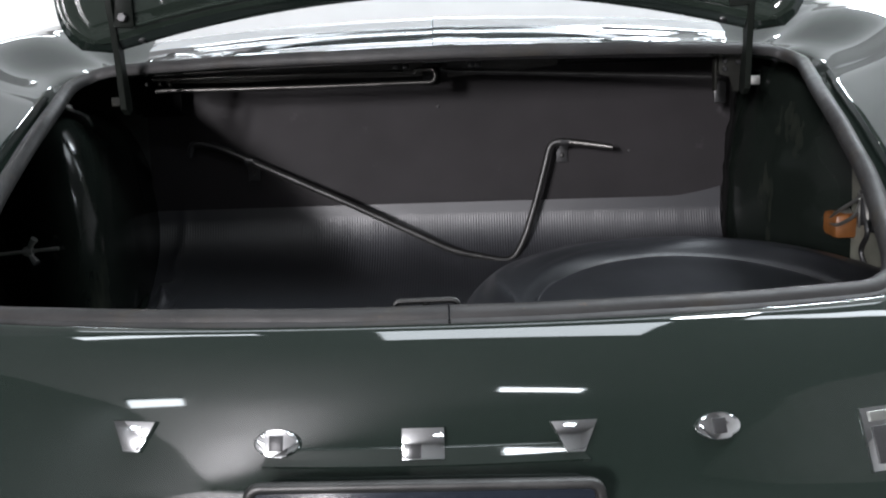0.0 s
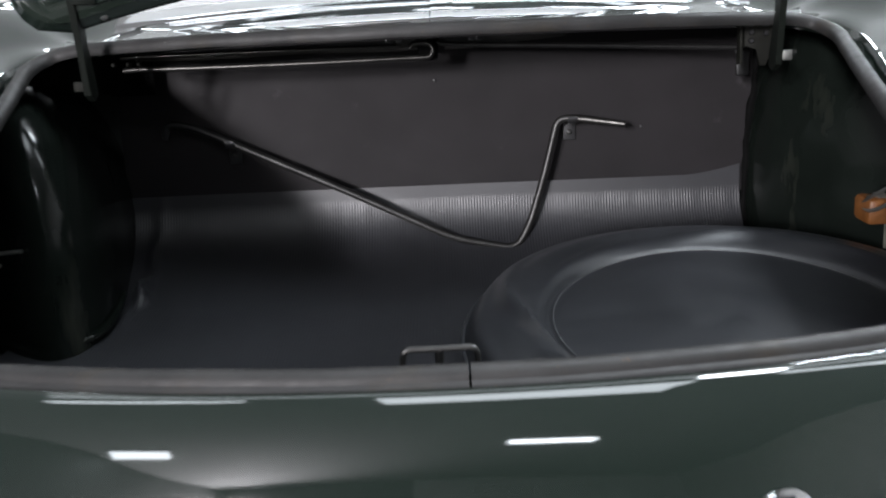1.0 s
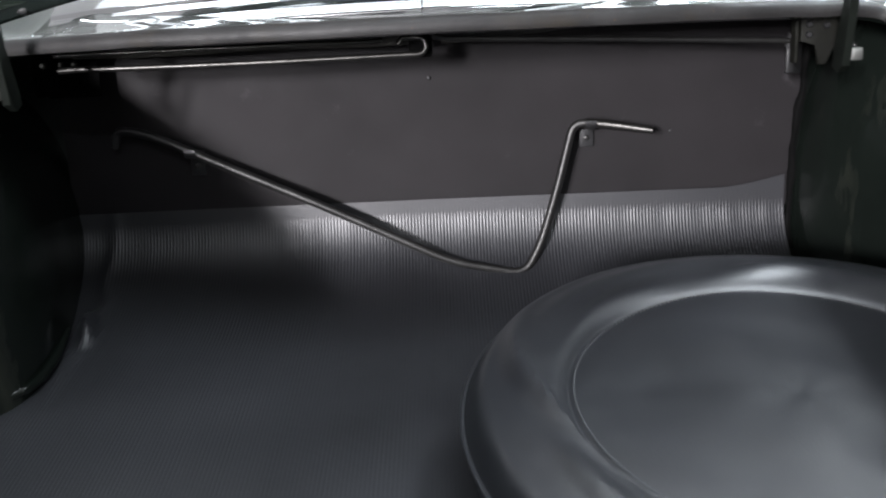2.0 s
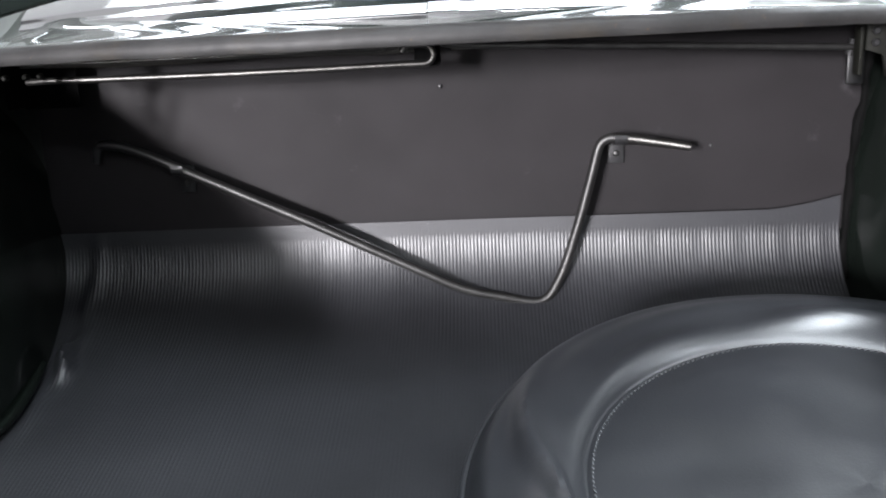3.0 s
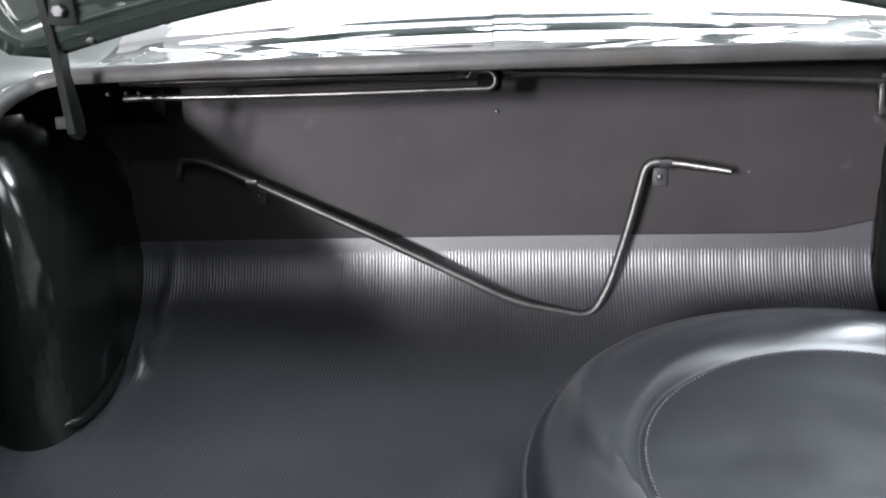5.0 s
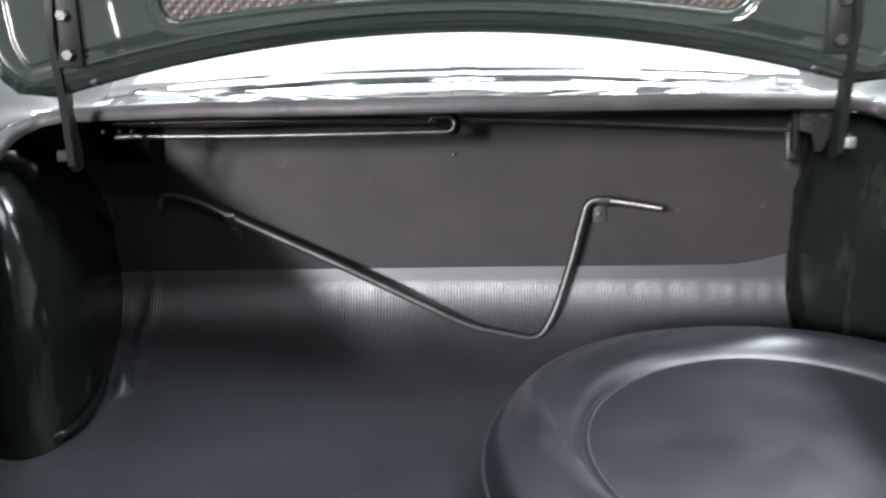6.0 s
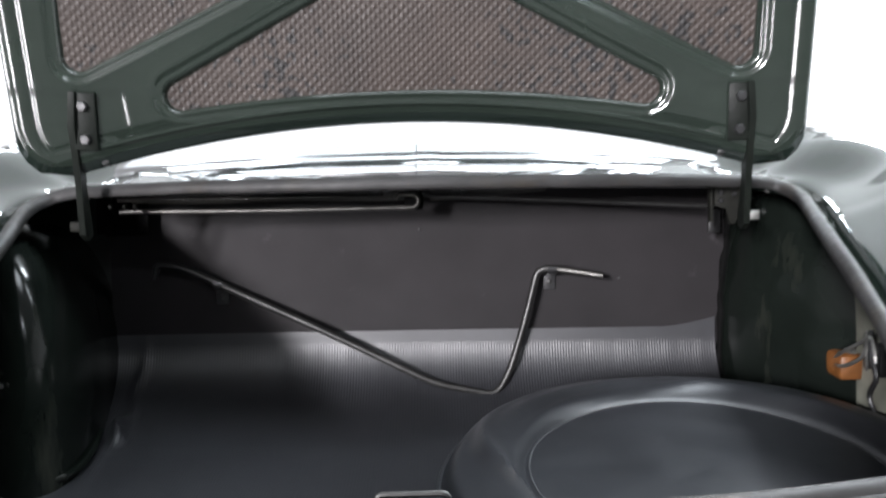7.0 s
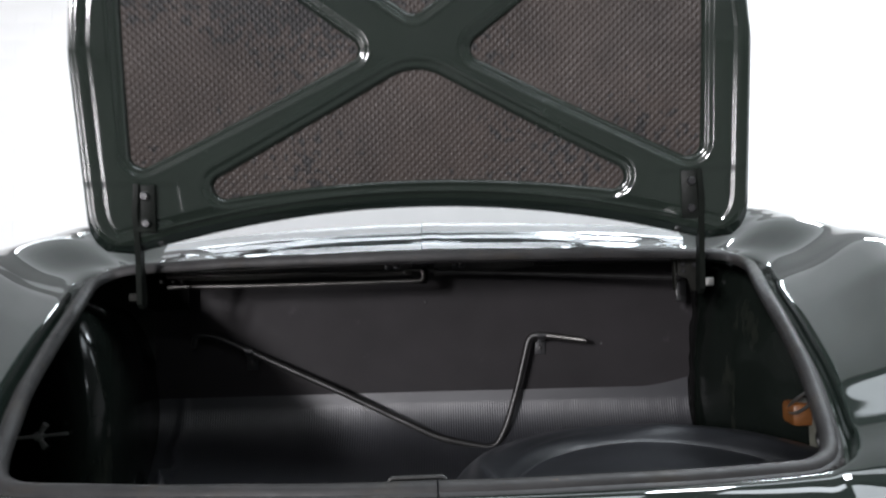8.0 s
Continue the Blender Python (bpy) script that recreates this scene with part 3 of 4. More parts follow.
for k, t in enumerate(TRIS):
    P = np.array(t)
    lo, hi = P.min(0) - R_TRI - .012, P.max(0) + R_TRI + .012
    nx, nz = max(8, int((hi[0] - lo[0]) / 0.006)), max(8, int((hi[1] - lo[1]) / 0.006))
    xs, zs = np.linspace(lo[0], hi[0], nx), np.linspace(lo[1], hi[1], nz)
    GX, GZ = np.meshgrid(xs, zs)
    sd = poly_sdf(GX, GZ, t, R_TRI)
    bm = bmesh.new()
    verts = {}
    for j in range(nz - 1):
        for i in range(nx - 1):
            if sd[j:j + 2, i:i + 2].max() < 0.009:
                q = []
                for a, b in ((j, i), (j, i + 1), (j + 1, i + 1), (j + 1, i)):
                    if (a, b) not in verts:
                        x, z = GX[a, b], GZ[a, b]
                        sag = 0.0015 * math.sin(x * 14 + k) * math.sin(z * 17)
                        verts[a, b] = bm.verts.new((x, lid_y(x, z) + 0.0105 + sag, z))
                    q.append(verts[a, b])
                bm.faces.new(q)
    part("lid_liner", bm, LINER, lid, "brown waffle-pressed fibre board with dark worn spots")


def hinge(s):
    """A flat strap hinge from the lid down into the boot, edge-on to the opening."""
    outline = [(1.452, 1.197), (1.470, 1.197), (1.492, 1.165), (1.500, 1.13), (1.512, 1.07), (1.540, 1.02), (1.546, 1.002), (1.534, .995), (1.518, 1.003), (1.498, 1.06), (1.476, 1.115), (1.458, 1.15)]
    strap = prism(outline, .009, Matrix(((0, 0, 1, s * .468 - .0045), (1, 0, 0, 0), (0, 1, 0, 0), (0, 0, 0, 1))), .001)
    for v in strap.verts:
        v.co.x += s * (.007 - (v.co.z - 1.0) * .085)
    h = part("hinge", strap, HINGE_SHADED_PAINT, car, "dark green painted flat steel lid hinge")
    part("buffer", box((s * .440, 1.506, 1.108), (.03, .02, .013), .005, Matrix.Rotation(radians(-s * 14), 4, "Y")), BLACK, h, "black rubber buffer")
    plate = box((s * .447, lid_y(.447, 1.155) - .006, 1.158), (.030, .004, .078), .0015, Matrix.Rotation(radians(-s * 9), 4, "Z") @ Matrix.Rotation(radians(11), 4, "X"))
    part("mounting_plate", plate, HINGE_SHADED_PAINT, h)
    for z in (1.178, 1.134):
        turn = Matrix.Rotation(radians(100), 4, "X")
        part("bolt", lathe([(.0075, 0), (.0075, .005), (.006, .0065)], (s * .447, lid_y(.447, z) - .008, z), turn, 6), DARK_STEEL, h)
    # right bolt keeps its zinc, the left takes dark paint to stand for shade
    part("bolt", box((s * .487, 1.53, 1.015), (.016, .016, .014), .002), ZINC if s > 0 else BRACKET_PAINT, h, "dull metal pivot bolt, the left one coloured dark for shade")
    return h


hinge(1)
hinge(-1)

# brackets that carry the torsion rods; the left one also stands in for shade
plate_edge = [(-.026, .028), (.024, .030), (.024, -.006), (.012, -.012), (.006, -.030), (-.004, -.030), (-.008, -.006), (-.026, -.002)]
hinge_plate = part("bracket_plate", prism(plate_edge, .004, Matrix(((1, 0, 0, .482), (0, 0, -1, 1.607), (0, 1, 0, 1.032), (0, 0, 0, 1))), .001), BRACKET_PAINT, car, "dark olive painted bracket plate by the hinge")
for dx, dz in ((-.017, .018), (-.017, .006), (.004, .016)):
    part("bolt", lathe([(.0045, 0), (.0045, .003), (.003, .0045)], (.482 + dx, 1.603, 1.032 + dz), Matrix.Rotation(radians(90), 4, "X"), 6), DARK_STEEL, hinge_plate)
part("fold", box((.452, 1.612, 1.03), (.004, .016, .05), .001), BRACKET_PAINT, hinge_plate)
bracket = part("rod_bracket", box((.487, 1.703, 1.007), (.02, .006, .04), .002), BLACK, car, "black torsion rod bracket")
part("clamp", tube([(.478, 1.69, 1.04), (.476, 1.695, 1.022)], .0045, 8), DARK_STEEL, bracket)
# matt black sheet over the lining puts in the shade at its left
left_shade_bracket = part("rod_bracket", box((-.499, 1.765, 1.036), (.074, .003, .078), .001), MATT_BLACK, car, "left torsion rod bracket, a sheet coloured matt black for the shade there")
part("fold", box((-.525, 1.735, 1.036), (.003, .06, .07), .001), MATT_BLACK, left_shade_bracket)

# folded front edge of the parcel shelf behind the rods
for lo, hi, y0, z0 in ((-.46, -.02, 1.672, 1.049), (.02, .21, 1.702, 1.047)):
    xs = np.linspace(lo, hi, 16)
    sheet = grid_mesh([[(x, y0 + a + .02 * x * x, z + .0012 * math.sin(x * 23) + max(0.0, x - .06) * .1) for x in xs] for a, z in ((.012, z0 + .001), (.004, z0), (0, z0 + .003), (-.002, z0 + .012), (-.012, 1.071))])
    part("shelf_flange", sheet, SHELF, car, "folded olive painted edge of the parcel shelf")

# torsion rods: one with a turned-back end, one straight
rod = [(-.47, 1.655, 1.036), (-.445, 1.65, 1.037)] + [(x, 1.652, 1.0365 - .0015 * math.sin(math.pi * (x + .445) / .44)) for x in np.linspace(-.4, -.04, 10)]
rod += [(-.009 + .0105 * math.sin(a), 1.652, 1.0465 - .0105 * math.cos(a)) for a in np.linspace(0, math.pi, 9)] + [(-.028, 1.652, 1.0575), (-.034, 1.652, 1.05)]
part("torsion_rod", tube(rod, .0038, 10), ROD_STEEL, car, "bare steel torsion rod with a hooked end")
part("torsion_rod", tube([(-.47, 1.645, 1.0555), (-.3, 1.645, 1.0555), (-.07, 1.65, 1.0545), (-.055, 1.658, 1.055)], .0034, 10), ROD_STEEL, car)
part("torsion_rod", tube([(.008, 1.664, 1.062), (.012, 1.668, 1.057), (.03, 1.67, 1.054), (.25, 1.68, 1.043), (.483, 1.69, 1.03)], .004, 10), STEEL, car, "dark steel torsion rod")
part("grommet", box((-.006, 1.668, 1.047), (.03, .012, .03), .005), MATT_BLACK, car, "black rubber block behind the rod hook")
for x in (-.065, -.048, .06, .072):
    part("rod_clip", box((x, 1.655, 1.063), (.011, .012, .009), .002), DARK_STEEL, car)
for x, y in ((-.463, 1.60), (-.445, 1.61), (-.43, 1.612)):
    part("screw", lathe([(.0035, 0), (.0035, .006), (.002, .008)], (x, y, 1.044), Matrix.Rotation(radians(90), 4, "X"), 8), BRACKET_PAINT, car)

# clips that hold the crank on the lining
def spring_clip(x, y, z):
    """A bent steel strip: a back plate on the lining, an arm, and a claw round the bar."""
    c = part("spring_clip", box((x, 1.7955, z - .02), (.021, .003, .036), .001), DARK_STEEL, car, "black spring clip screwed to the lining")
    claw = [[(x + dx, y + r * math.cos(a), z + r * math.sin(a)) for a in np.linspace(radians(155), radians(375), 14)] for dx, r in ((-.008, .0068), (-.008, .0086), (.008, .0086), (.008, .0068))]
    part("claw", grid_mesh(claw, close_u=True), DARK_STEEL, c)
    part("arm", box((x, (y + 1.796) / 2 + .003, z - .0095), (.015, 1.794 - y - .005, .003), .0008), DARK_STEEL, c)
    part("screw", lathe([(.0045, 0), (.004, .002), (.002, .003)], (x, 1.794, z - .025), Matrix.Rotation(radians(90), 4, "X"), 10), STEEL, c)


spring_clip(.226, 1.757, .9285)
spring_clip(-.346, 1.765, .913)

# tail lamp back, wiring and panel on the right; wing nut on a stud on the left
side = part("side_trim_panel", prism([(1.645, .95), (1.60, .95), (1.49, .85), (1.47, .73), (1.60, .725)], .004, Matrix(((0, 0, 1, .664), (1, 0, 0, 0), (0, 1, 0, 0), (0, 0, 0, 1))), .001), PRIMER, car, "bare grey-green primed metal by the tail lamp")
lampback = part("tail_lamp_holder", box((.652, 1.612, .787), (.042, .095, .040), .008, Matrix.Rotation(radians(6), 4, "X")), AMBER, car, "orange plastic tail lamp holder")
part("bulb_socket", lathe([(.016, 0), (.016, .01), (.011, .014), (.011, .022), (.005, .026)], (.66, 1.585, .795), Matrix.Rotation(radians(-90), 4, "Y"), 14), ZINC, lampback, "dull metal bulb socket")
for dz in (-.01, .012):
    part("spring_wire", tube(smooth_path([(.634, 1.59, .79 + dz * .3), (.634, 1.56, .797 + dz), (.646, 1.53, .815 + dz), (.652, 1.515, .835), (.654, 1.505, .80)], 5), .003, 8), ZINC, lampback)
part("connector", box((.657, 1.527, .815), (.014, .016, .052), .003), BLACK, lampback, "black connector block")
part("contact", box((.649, 1.522, .815), (.003, .005, .058), .001), ZINC, lampback, "bare metal contact strip")
part("connector", box((.659, 1.497, .806), (.012, .012, .05), .003), BLACK, lampback, "black connector block")
part("cable", tube(smooth_path([(.655, 1.52, .845), (.65, 1.51, .81), (.652, 1.50, .78), (.65, 1.515, .75), (.655, 1.50, .72)], 6), .004, 8), DARK_STEEL, lampback, "black cable")
stud = part("lamp_stud", tube([(-.70, 1.478, .788), (-.575, 1.475, .797)], .003, 8), ZINC, car, "threaded stud with a wing nut")
part("hub", lathe([(.007, -.006), (.008, 0), (.006, .007)], (-.622, 1.476, .7935), Matrix.Rotation(radians(90), 4, "Y"), 12), ZINC, stud)
for up in (1, -1):
    part("wing", tube(smooth_path([(-.622, 1.476, .794), (-.616, 1.474, .794 + up * .010), (-.609, 1.472, .794 + up * .0185)], 4), lambda t: .003 + .0028 * t, 8), ZINC, stud)

# striker loop on the sill
loop = round_corners([(-.027, .955, .765), (-.0245, .955, .801), (.033, .955, .8015), (.036, .955, .765)], .006)
striker = part("striker", tube(loop, .0028, 8), STEEL, car, "bare steel lid striker loop on the sill")
part("post", tube([(.004, .955, .800), (.004, .955, .768)], .0036, 8), STEEL, striker)
part("base", box((.004, .955, .768), (.075, .03, .006), .002), DARK_STEEL, striker)


# ---- tail panel: chrome shapes, badge and plate ----
TAIL_COLS = sorted([(RIM[i].x, smooth_path([shell_point(i, k) for k in range(len(TOP_P))], 8)) for i in range(NRIM) if OUT[i].y < -0.6], key=lambda c: c[0])


def tail_y(x, z):
    """How far back the tail skin stands at that place."""
    ys = []
    for _, col in TAIL_COLS:
        low = col[24:]
        ys.append(float(np.interp(-z, [-p.z for p in low], [p.y for p in low])))
    return float(np.interp(x, [c[0] for c in TAIL_COLS], ys))


def tail_pose(x, z):
    """A pose on the tail skin: local x to the right, y up along the skin, z outward."""
    e = .012
    right = Vector((2 * e, tail_y(x + e, z) - tail_y(x - e, z), 0)).normalized()
    up = Vector((0, tail_y(x, z + e) - tail_y(x, z - e), 2 * e)).normalized()
    nrm = right.cross(up).normalized()
    up = nrm.cross(right)
    return Matrix(((right.x, up.x, nrm.x, x), (right.y, up.y, nrm.y, tail_y(x, z)), (right.z, up.z, nrm.z, z), (0, 0, 0, 1)))


def oval(rx, ry, n=28):
    return [(rx * math.cos(a), ry * math.sin(a)) for a in np.linspace(0, math.tau, n, endpoint=False)]


WEDGE = [(-.019, .0125), (.019, .0125), (.007, -.0125), (-.007, -.0125)]
for x, z, shape in ((-.230, .716, "wedge"), (-.111, .713, "oval"), (0.004, .712, "bar"), (.122, .713, "wedge"), (.237, .713, "oval")):
    m = tail_pose(x, z)
    if shape == "oval":
        e = part("tail_emblem", prism(oval(.0185, .0108), .006, m, .002), CHROME, car, "plain chrome oval with a small square")
        part("square_inset", prism([(-.0055, .006), (.0055, .006), (.0055, -.006), (-.0055, -.006)], .0012, m @ Matrix.Translation((0, 0, .006)), .0004), DARK_STEEL, e)
    elif shape == "wedge":
        part("tail_emblem", prism(WEDGE, .006, m, .0018), CHROME, car, "plain chrome wedge")
    else:
        part("tail_emblem", prism([(-.017, .0125), (.017, .0125), (.017, -.0125), (-.017, -.0125)], .006, m, .0018), CHROME, car, "plain chrome block")
m = tail_pose(.392, .692)
badge = part("tail_badge", prism([(-.032, .026), (.032, .026), (.032, -.026), (-.034, -.026)], .005, m, .002), CHROME, car, "rectangular chrome badge")
part("badge_field", prism([(-.026, .010), (.026, .010), (.026, -.020), (-.027, -.020)], .002, m @ Matrix.Translation((0, 0, .005)), .0006), DARK_STEEL, badge)
part("badge_oval", prism(oval(.02, .009), .003, m @ Matrix.Translation((.002, -.009, .006)), .001), ZINC, badge)
part("badge_bar", prism([(-.026, .022), (.026, .022), (.026, .014), (-.026, .014)], .002, m @ Matrix.Translation((0, 0, .005)), .0006), ZINC, badge)

hood = grid_mesh([[(x, tail_y(x, z) - a, z) for x in np.linspace(-.118 - (.7105 - z) * .4, .122 + (.7105 - z) * .9, 18)] for a, z in ((-.002, .7101), (.002, .7099), (.0024, .7096), (.0026, .7085), (.0029, .704), (.0034, .7005), (.0039, .6975), (.003, .696), (-.006, .6955))])
part("plate_lamp_hood", hood, PAINT, car, "green painted hood over the number plate")
fr = round_corners([(-.1295, .798, .54), (-.127, .798, .6925), (.1365, .798, .691), (.1365, .798, .54)], .01) + [Vector((-.1295, .798, .54))]
frame_ob = part("plate_frame", tube(fr, .0045, 10), STEEL, car, "dull metal number plate frame")
part("plate", box((.0045, .7985, .614), (.264, .003, .150), .001), DARK_BLUE, frame_ob, "dark blank number plate")

# ---- things in the boot ----
RIB = 1.022 / 212
rows = []
xs, ribs = [], 239
for r in range(ribs):
    x0 = -.638 + r * RIB
    for f, h in [(k / 6, .5 - .5 * math.cos(k * math.tau / 6)) for k in range(6)]:
        xs.append((x0 + f * RIB, h))
prof = [Vector((0, y, floor_z(y))) for y in np.linspace(.94, 1.585, 20)]
for t in np.linspace(0, 1, 26):
    a, b, c = Vector((0, 1.605, floor_z(1.605))), Vector((0, 1.785, .695)), Vector((0, 1.795, .80))
    prof.append(a * (1 - t) ** 2 + b * 2 * t * (1 - t) + c * t * t)
prof += [Vector((0, 1.795, z)) for z in (.8035, .8045, .812, .823)]
for k, p in enumerate(prof):
    q, a = prof[max(0, k - 1)], prof[min(len(prof) - 1, k + 1)]
    d = (a - q).normalized()
    nrm = Vector((0, -d.z, d.y))
    row = []
    for x, h in xs:
        fold = .026 * math.exp(-((x + .487 + .006 * math.sin(p.y * 83)) / .011) ** 2) * (.6 + .4 * math.sin(p.y * 61)) * math.exp(-((p.y - 1.67) / .08) ** 2) + .002 * math.sin(x * 7 + 1) * math.sin(p.y * 11)
        crease = .007 * math.exp(-((x - .02 - (1.6 - p.y) * .5) / .05) ** 2) * math.exp(-((p.y - 1.62) / .09) ** 2)
        rib = (0.00052 + 0.0002 * math.sin(x * 61) * math.sin(x * 167)) * h * max(0.0, min(1.0, (.806 - p.z) / .018)) * lerp_table(p.y, (1.3, 1.62), (.3, 1.0))
        lift = (.018 * max(0, (x - .42) / .1) ** 1.5 if k == len(prof) - 1 else 0)
        q = max(0.0, min(1.0, (x + .02) / .5))
        bulge = -.014 * q * q * (3 - 2 * q) * max(0.0, min(1.0, (p.y - 1.6) / .12))
        w = p + nrm * (rib + fold + crease) + Vector((0, bulge, 0))
        row.append((x, min(w.y, 1.7965), w.z + lift))
    rows.append(row)
mat_ob = mesh_object("floor_mat", grid_mesh(rows), MAT_RUBBER)
tagged(mat_ob, "black ribbed rubber mat on the boot floor, curling up behind", "mat")

# crank handle held by two clips
crank = round_corners([(-.458, 1.776, .922), (-.452, 1.772, .947), (-.418, 1.767, .944), (-.379, 1.765, .929), (-.328, 1.765, .904), (-.165, 1.76, .828), (.022, 1.752, .736), (.128, 1.75, .714),
                       (.152, 1.753, .757), (.178, 1.757, .838), (.202, 1.76, .930), (.24, 1.755, .9275), (.309, 1.735, .9165)], .03, 6)
crank_handle = thing("crank_handle", (.07, 1.758, .714), "long bent steel crank handle clipped to the seat back lining", "crank handle")
n_a, n_b = 14, len(crank) - 9
part("shaft", tube(crank[n_a:n_b + 1], .0061, 14), STEEL, crank_handle, "dark grey steel shaft")
part("socket_end", tube(crank[:n_a + 1], lambda t: .0046 if t < .04 else .0064, 14), DARK_STEEL, crank_handle, "darker steel hooked end")
part("grip", tube(crank[n_b:], lambda t: .0068 if t < .97 else .005, 14), ROD_STEEL, crank_handle, "bare bright steel grip")


def spare_cover():
    """A padded vinyl cover over a lying wheel, with soft folds round the tyre."""
    prof = [(0, .0), (.05, .0015), (.1, .0), (.15, -.001), (.185, -.002), (.207, -.004), (.213, -.006), (.219, -.002), (.23, .002), (.25, .004), (.27, .002), (.29, -.005),
            (.305, -.010), (.316, -.024), (.321, -.034), (.3235, -.037), (.322, -.042), (.318, -.06), (.314, -.10), (.30, -.15), (.28, -.165)]
    fine = [prof[0]] + [(p.x, p.y) for p in smooth_path([(r, h, 0) for r, h in prof[1:]], 4)]
    # ridges of slack vinyl: angle, half span, radius at both ends, height, half width
    ridges = [(3.05, .34, .287, .246, .0075, .010), (3.30, .42, .262, .230, .0062, .008), (1.35, .38, .246, .228, .0062, .008), (2.25, .6, .232, .227, .0045, .009),
              (2.75, .3, .302, .270, .0045, .010), (3.75, .35, .255, .275, .006, .010), (0.75, .4, .250, .232, .004, .009), (4.3, .4, .27, .24, .005, .010)]
    n, rows = 260, []
    for r, h in fine:
        row = []
        for k in range(n):
            a = k * math.tau / n
            folds = 0.0
            for a0, span, r0, r1, high, wide in ridges:
                t = ((a - a0 + math.pi) % math.tau - math.pi) / span
                centre = r0 + (r1 - r0) * (t + 1) / 2
                folds += 1.35 * high * math.exp(-t * t * 2) * math.exp(-((r - centre) / wide) ** 2)
            soft = .0012 * math.sin(3 * a + 20 * r) * min(1, r / .1) + .0006 * math.sin(5 * a - 31 * r) * min(1, r / .1)
            side = .004 * math.sin(7 * a) if h < -.05 else 0
            off = max(0.0, min(1.0, (.245 - r) / .03))
            off = off * off * (3 - 2 * off)
            row.append(((r + side) * math.cos(a) - .011 * off, (r + side) * math.sin(a) - .024 * off, h + folds + soft))
        rows.append(row)
    return grid_mesh(rows, close_v=True, flip=True)


SPARE = Matrix.Translation((.350, 1.288, .729)) @ Matrix.Rotation(radians(10), 4, "X")
spare = thing("spare_wheel", (.345, 1.288, .565), "spare wheel lying flat under a stitched black vinyl cover", "spare wheel")
bm = spare_cover()
bmesh.ops.transform(bm, matrix=SPARE, verts=bm.verts)
bmesh.ops.recalc_face_normals(bm, faces=bm.faces)
part("cover", bm, VINYL, spare, "soft black vinyl cover with folds")
bm = tube([(.3245 * math.cos(a), .3245 * math.sin(a), -.037) for a in np.linspace(0, math.tau, 120, endpoint=False)], .0029, 8, closed=True)
bmesh.ops.transform(bm, matrix=SPARE, verts=bm.verts)
part("piping", bm, VINYL, spare, "thin piped seam")
bm = bmesh.new()
for k in range(230):
    a = k * math.tau / 230
    s = bmesh.ops.create_cube(bm, size=1, matrix=Matrix.Translation((-.011, -.024, 0)) @ Matrix.Rotation(a, 4, "Z") @ Matrix.Translation((.2075, 0, -.0035 + .0012 * math.sin(3 * a + 20 * .2035))) @ Matrix.Rotation(.5, 4, "Z") @ Matrix.Diagonal((.0011, .0034, .0011, 1)))
bmesh.ops.transform(bm, matrix=SPARE, verts=bm.verts)
st = part("stitching", bm, THREAD, spare, "line of grey stitches", False)
st["kind"] = "stuff"


# ---- the rest of the car, plain: lower body, bonnet, cabin and front wheels ----
BODY_Y = (1.88, 2.4, 3.0, 3.6, 4.1, 4.6, 5.0, 5.2, 5.26, 5.27)
BODY_W = (.775, .79, .795, .79, .775, .75, .70, .60, .42, .02)
BODY_T = (1.03, 1.03, 1.02, 1.0, 1.0, .97, .90, .78, .66, .50)


def body_section(y):
    w, t = lerp_table(y, BODY_Y, BODY_W), lerp_table(y, BODY_Y, BODY_T)
    half = [(w * .9, .26), (w * .99, .42), (w, .62), (w * .985, .80), (w * .93, t - .08), (w * .82, t - .015), (w * .5, t + .012), (0, t + .02)]
    half = [(p.x, p.y) for p in smooth_path([(a, b, 0) for a, b in half], 4)]
    return [(x, y, z) for x, z in half] + [(-x, y, z) for x, z in half[-2::-1]]


part("front_body", grid_mesh([body_section(y) for y in np.linspace(BODY_Y[0], BODY_Y[-1], 40)]), PAINT, car, "glossy dark green doors, wings and bonnet")
rows = []
for y in np.linspace(1.22, 1.9, 10):
    w = lerp_table(y, (1.22, 1.6, 1.9), (.74, .775, .776))
    rows.append([(s * 1.0, y, z) for s, z in ((w * .93, .26), (w, .42), (w * 1.005, .62), (w * .99, .78), (w * .96, .92))])
part("rear_wing", grid_mesh(rows), PAINT, car, "glossy dark green rear wing side")
part("rear_wing", grid_mesh([[(-x, y, z) for x, y, z in row] for row in rows], flip=True), PAINT, car, "glossy dark green rear wing side")
ROOF_Y = (2.16, 2.5, 3.0, 3.4, 3.62)
ROOF_Z = (1.505, 1.545, 1.55, 1.53, 1.48)
rows = []
for y in np.linspace(2.16, 3.62, 18):
    t = lerp_table(y, ROOF_Y, ROOF_Z)
    half = [(.64, t - .14), (.62, t - .09), (.57, t - .045), (.45, t - .015), (.2, t), (0, t + .003)]
    rows.append([(x, y, z) for x, z in half] + [(-x, y, z) for x, z in half[-2::-1]])
part("roof", grid_mesh(rows), PAINT, car, "rounded dark green roof")
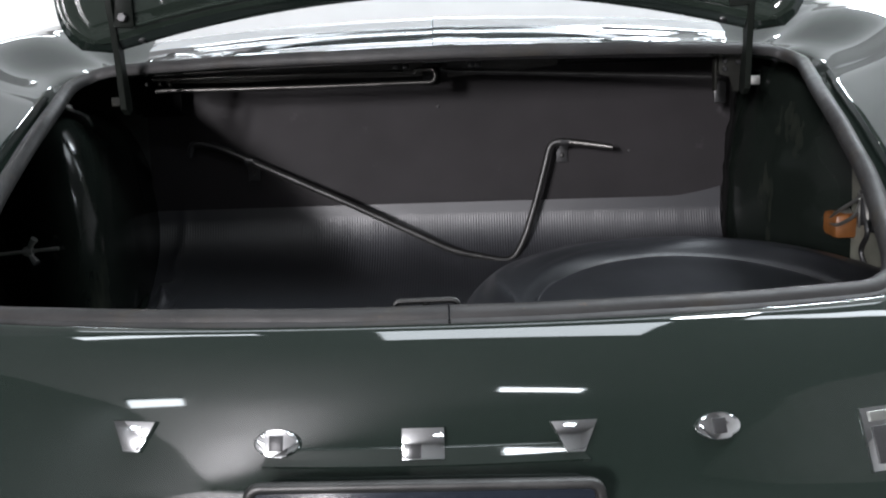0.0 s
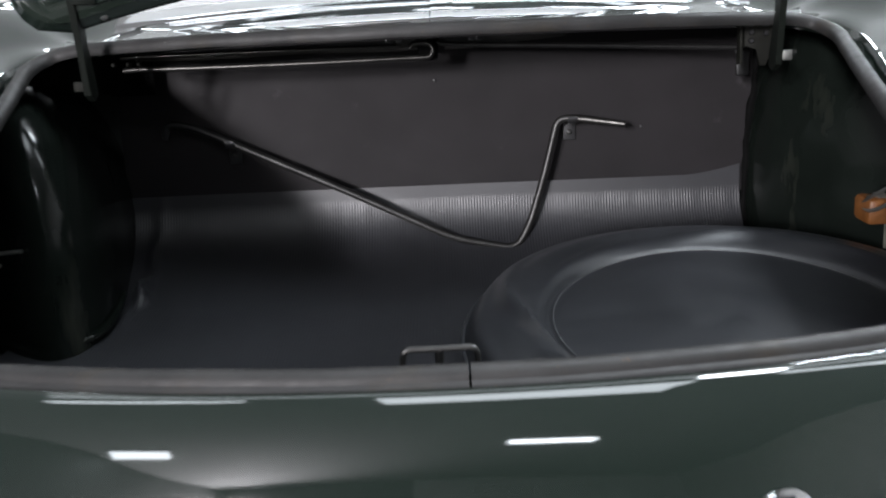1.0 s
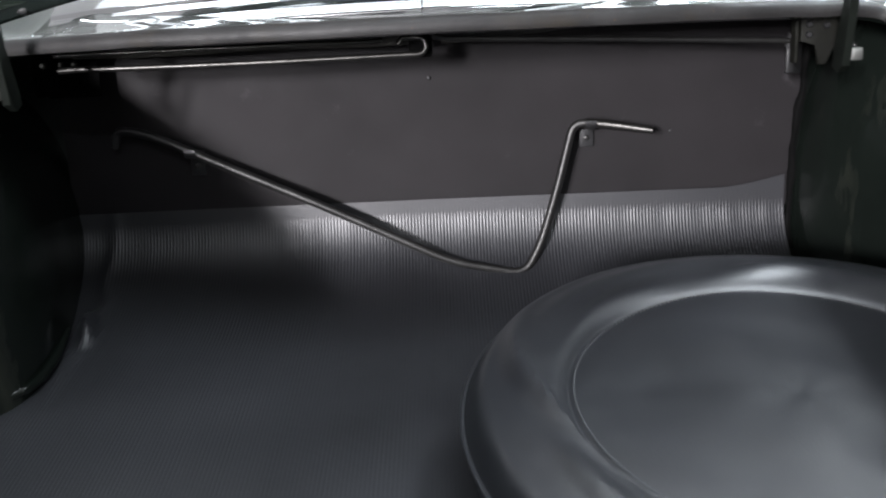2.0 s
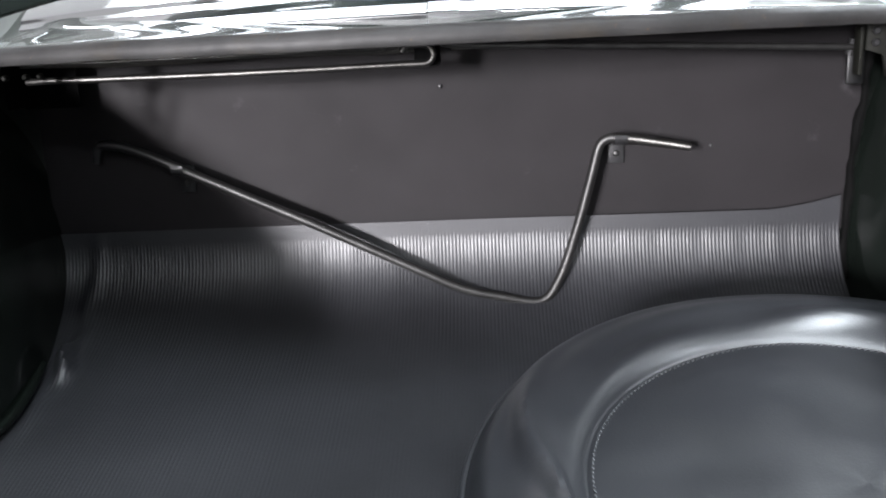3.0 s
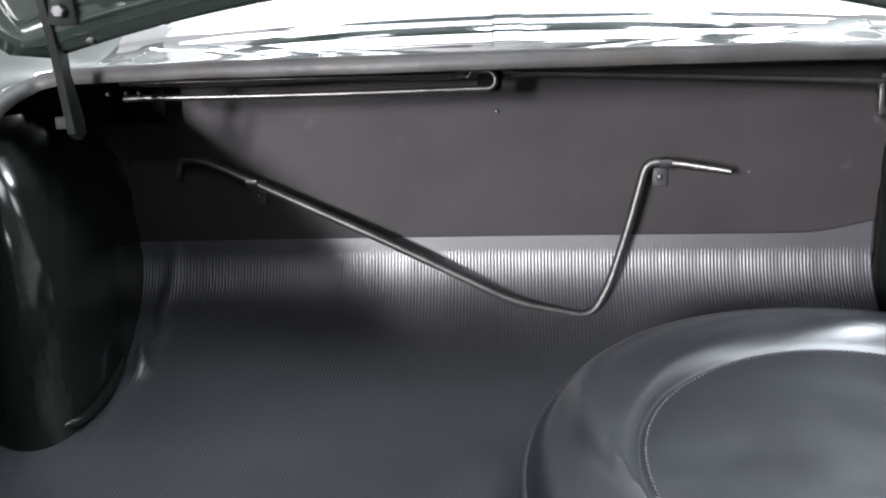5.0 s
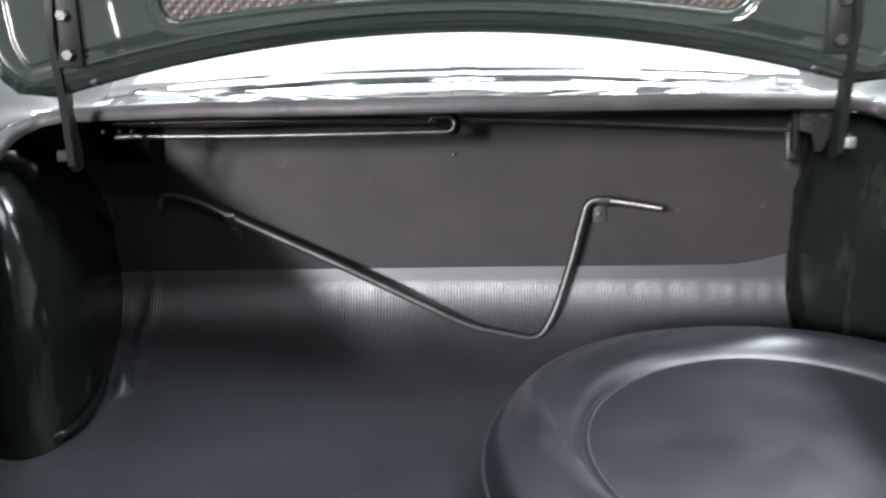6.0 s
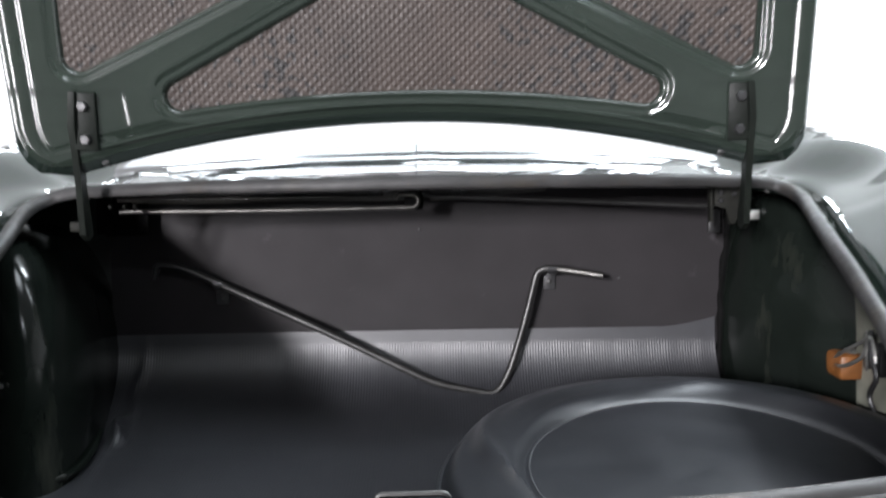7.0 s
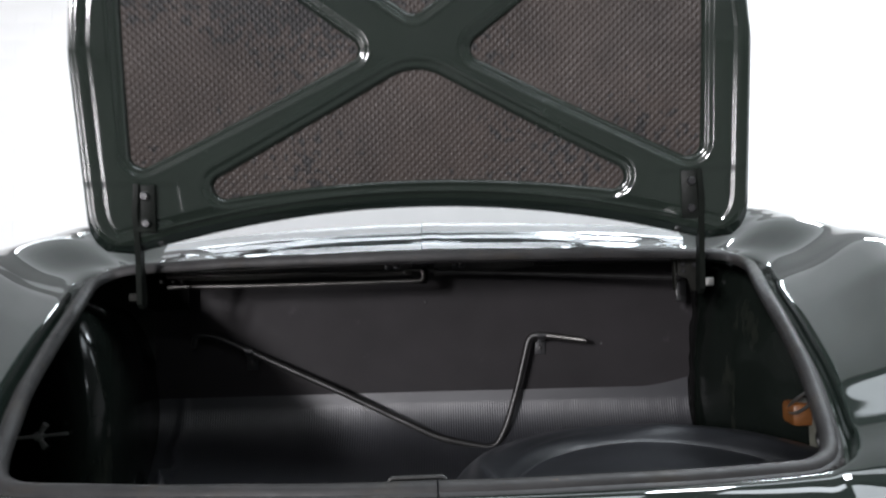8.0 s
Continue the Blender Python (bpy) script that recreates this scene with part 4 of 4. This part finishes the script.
for sx in (-1, 1):
    rows = []
    for y, z, x0 in ((1.76, 1.13, .5), (1.9, 1.26, .5), (2.02, 1.38, .5), (2.17, 1.50, .5)):
        rows.append([(sx * x0, y + .04, z), (sx * .575, y + .03, z - .025), (sx * .62, y, min(z - .06, 1.40)), (sx * .70, y - .02, 1.02)])
    part("rear_pillar", grid_mesh(rows), PAINT, car, "green pillar beside the rear window")
    for y0, y1 in ((2.2, 2.86), (2.93, 3.66)):
        pane = [[(sx * (.70 - .06 * v), y0 + (y1 - y0 + (.28 * (1 - v) if y1 > 3 else 0)) * u, 1.03 + v * (.36 if y1 < 3 else .345)) for v in (0, .5, 1)] for u in (0, .5, 1)]
        part("side_window", grid_mesh(pane), GLASS, car, "clear side window")
    part("centre_pillar", box((sx * .672, 2.895, 1.21), (.02, .06, .38), .004, Matrix.Rotation(radians(-9 * sx), 4, "Y")), PAINT, car)
pane = [[(x * (.66 - .05 * v), 3.97 - .34 * v - .12 * x * x, 1.02 + .45 * v) for x in np.linspace(-1, 1, 11)] for v in (0, .5, 1)]
part("windscreen", grid_mesh(pane), GLASS, car, "curved windscreen")

# ---- wheels under the wings ----
for sx, wy in ((-1, 1.98), (1, 1.98), (-1, 4.4), (1, 4.4)):
    turn = Matrix.Rotation(radians(90) * sx, 4, "Y")
    tyre = part("wheel", lathe([(.2, -.08), (.27, -.085), (.31, -.07), (.322, -.04), (.322, .04), (.31, .07), (.27, .085), (.2, .08)], (sx * .66, wy, .322), turn, 40), VINYL, car, "black tyre on a steel rim")
    part("rim", lathe([(.03, .05), (.09, .055), (.15, .03), (.19, .06), (.205, .082)], (sx * .66, wy, .322), turn, 32), ZINC, tyre, "steel wheel rim")


# ---- blocks of the far wall ----
def block_mesh():
    bm = box((0, 0, 0), (.3965, .02, .1965), 0)
    me = bpy.data.meshes.new("block")
    bm.to_mesh(me)
    bm.free()
    me.materials.append(WALL_WHITE)
    return me


BLOCK_ME = block_mesh()
rest = bmesh.new()
for row in range(26):
    for col in range(-19, 20):
        x, z = col * .4 + (.2 if row % 2 else 0), .1 + row * .2
        if abs(x) > HALL_X - .2:
            continue
        y = HALL_FRONT + .0075 - .0008 * ((row * 7 + col * 13) % 5) / 5
        if 1.7 < abs(x) < 5.3 and 1.3 < z < 4.6:
            b = new("block", BLOCK_ME)
            b.location = (x, y, z)
            b.parent = wall_north
        else:
            bmesh.ops.create_cube(rest, size=1, matrix=Matrix.Translation((x, y, z)) @ Matrix.Diagonal((.3965, .02, .1965, 1)))
tagged(part("block_courses", rest, WALL_WHITE, wall_north, "", False), kind="stuff")
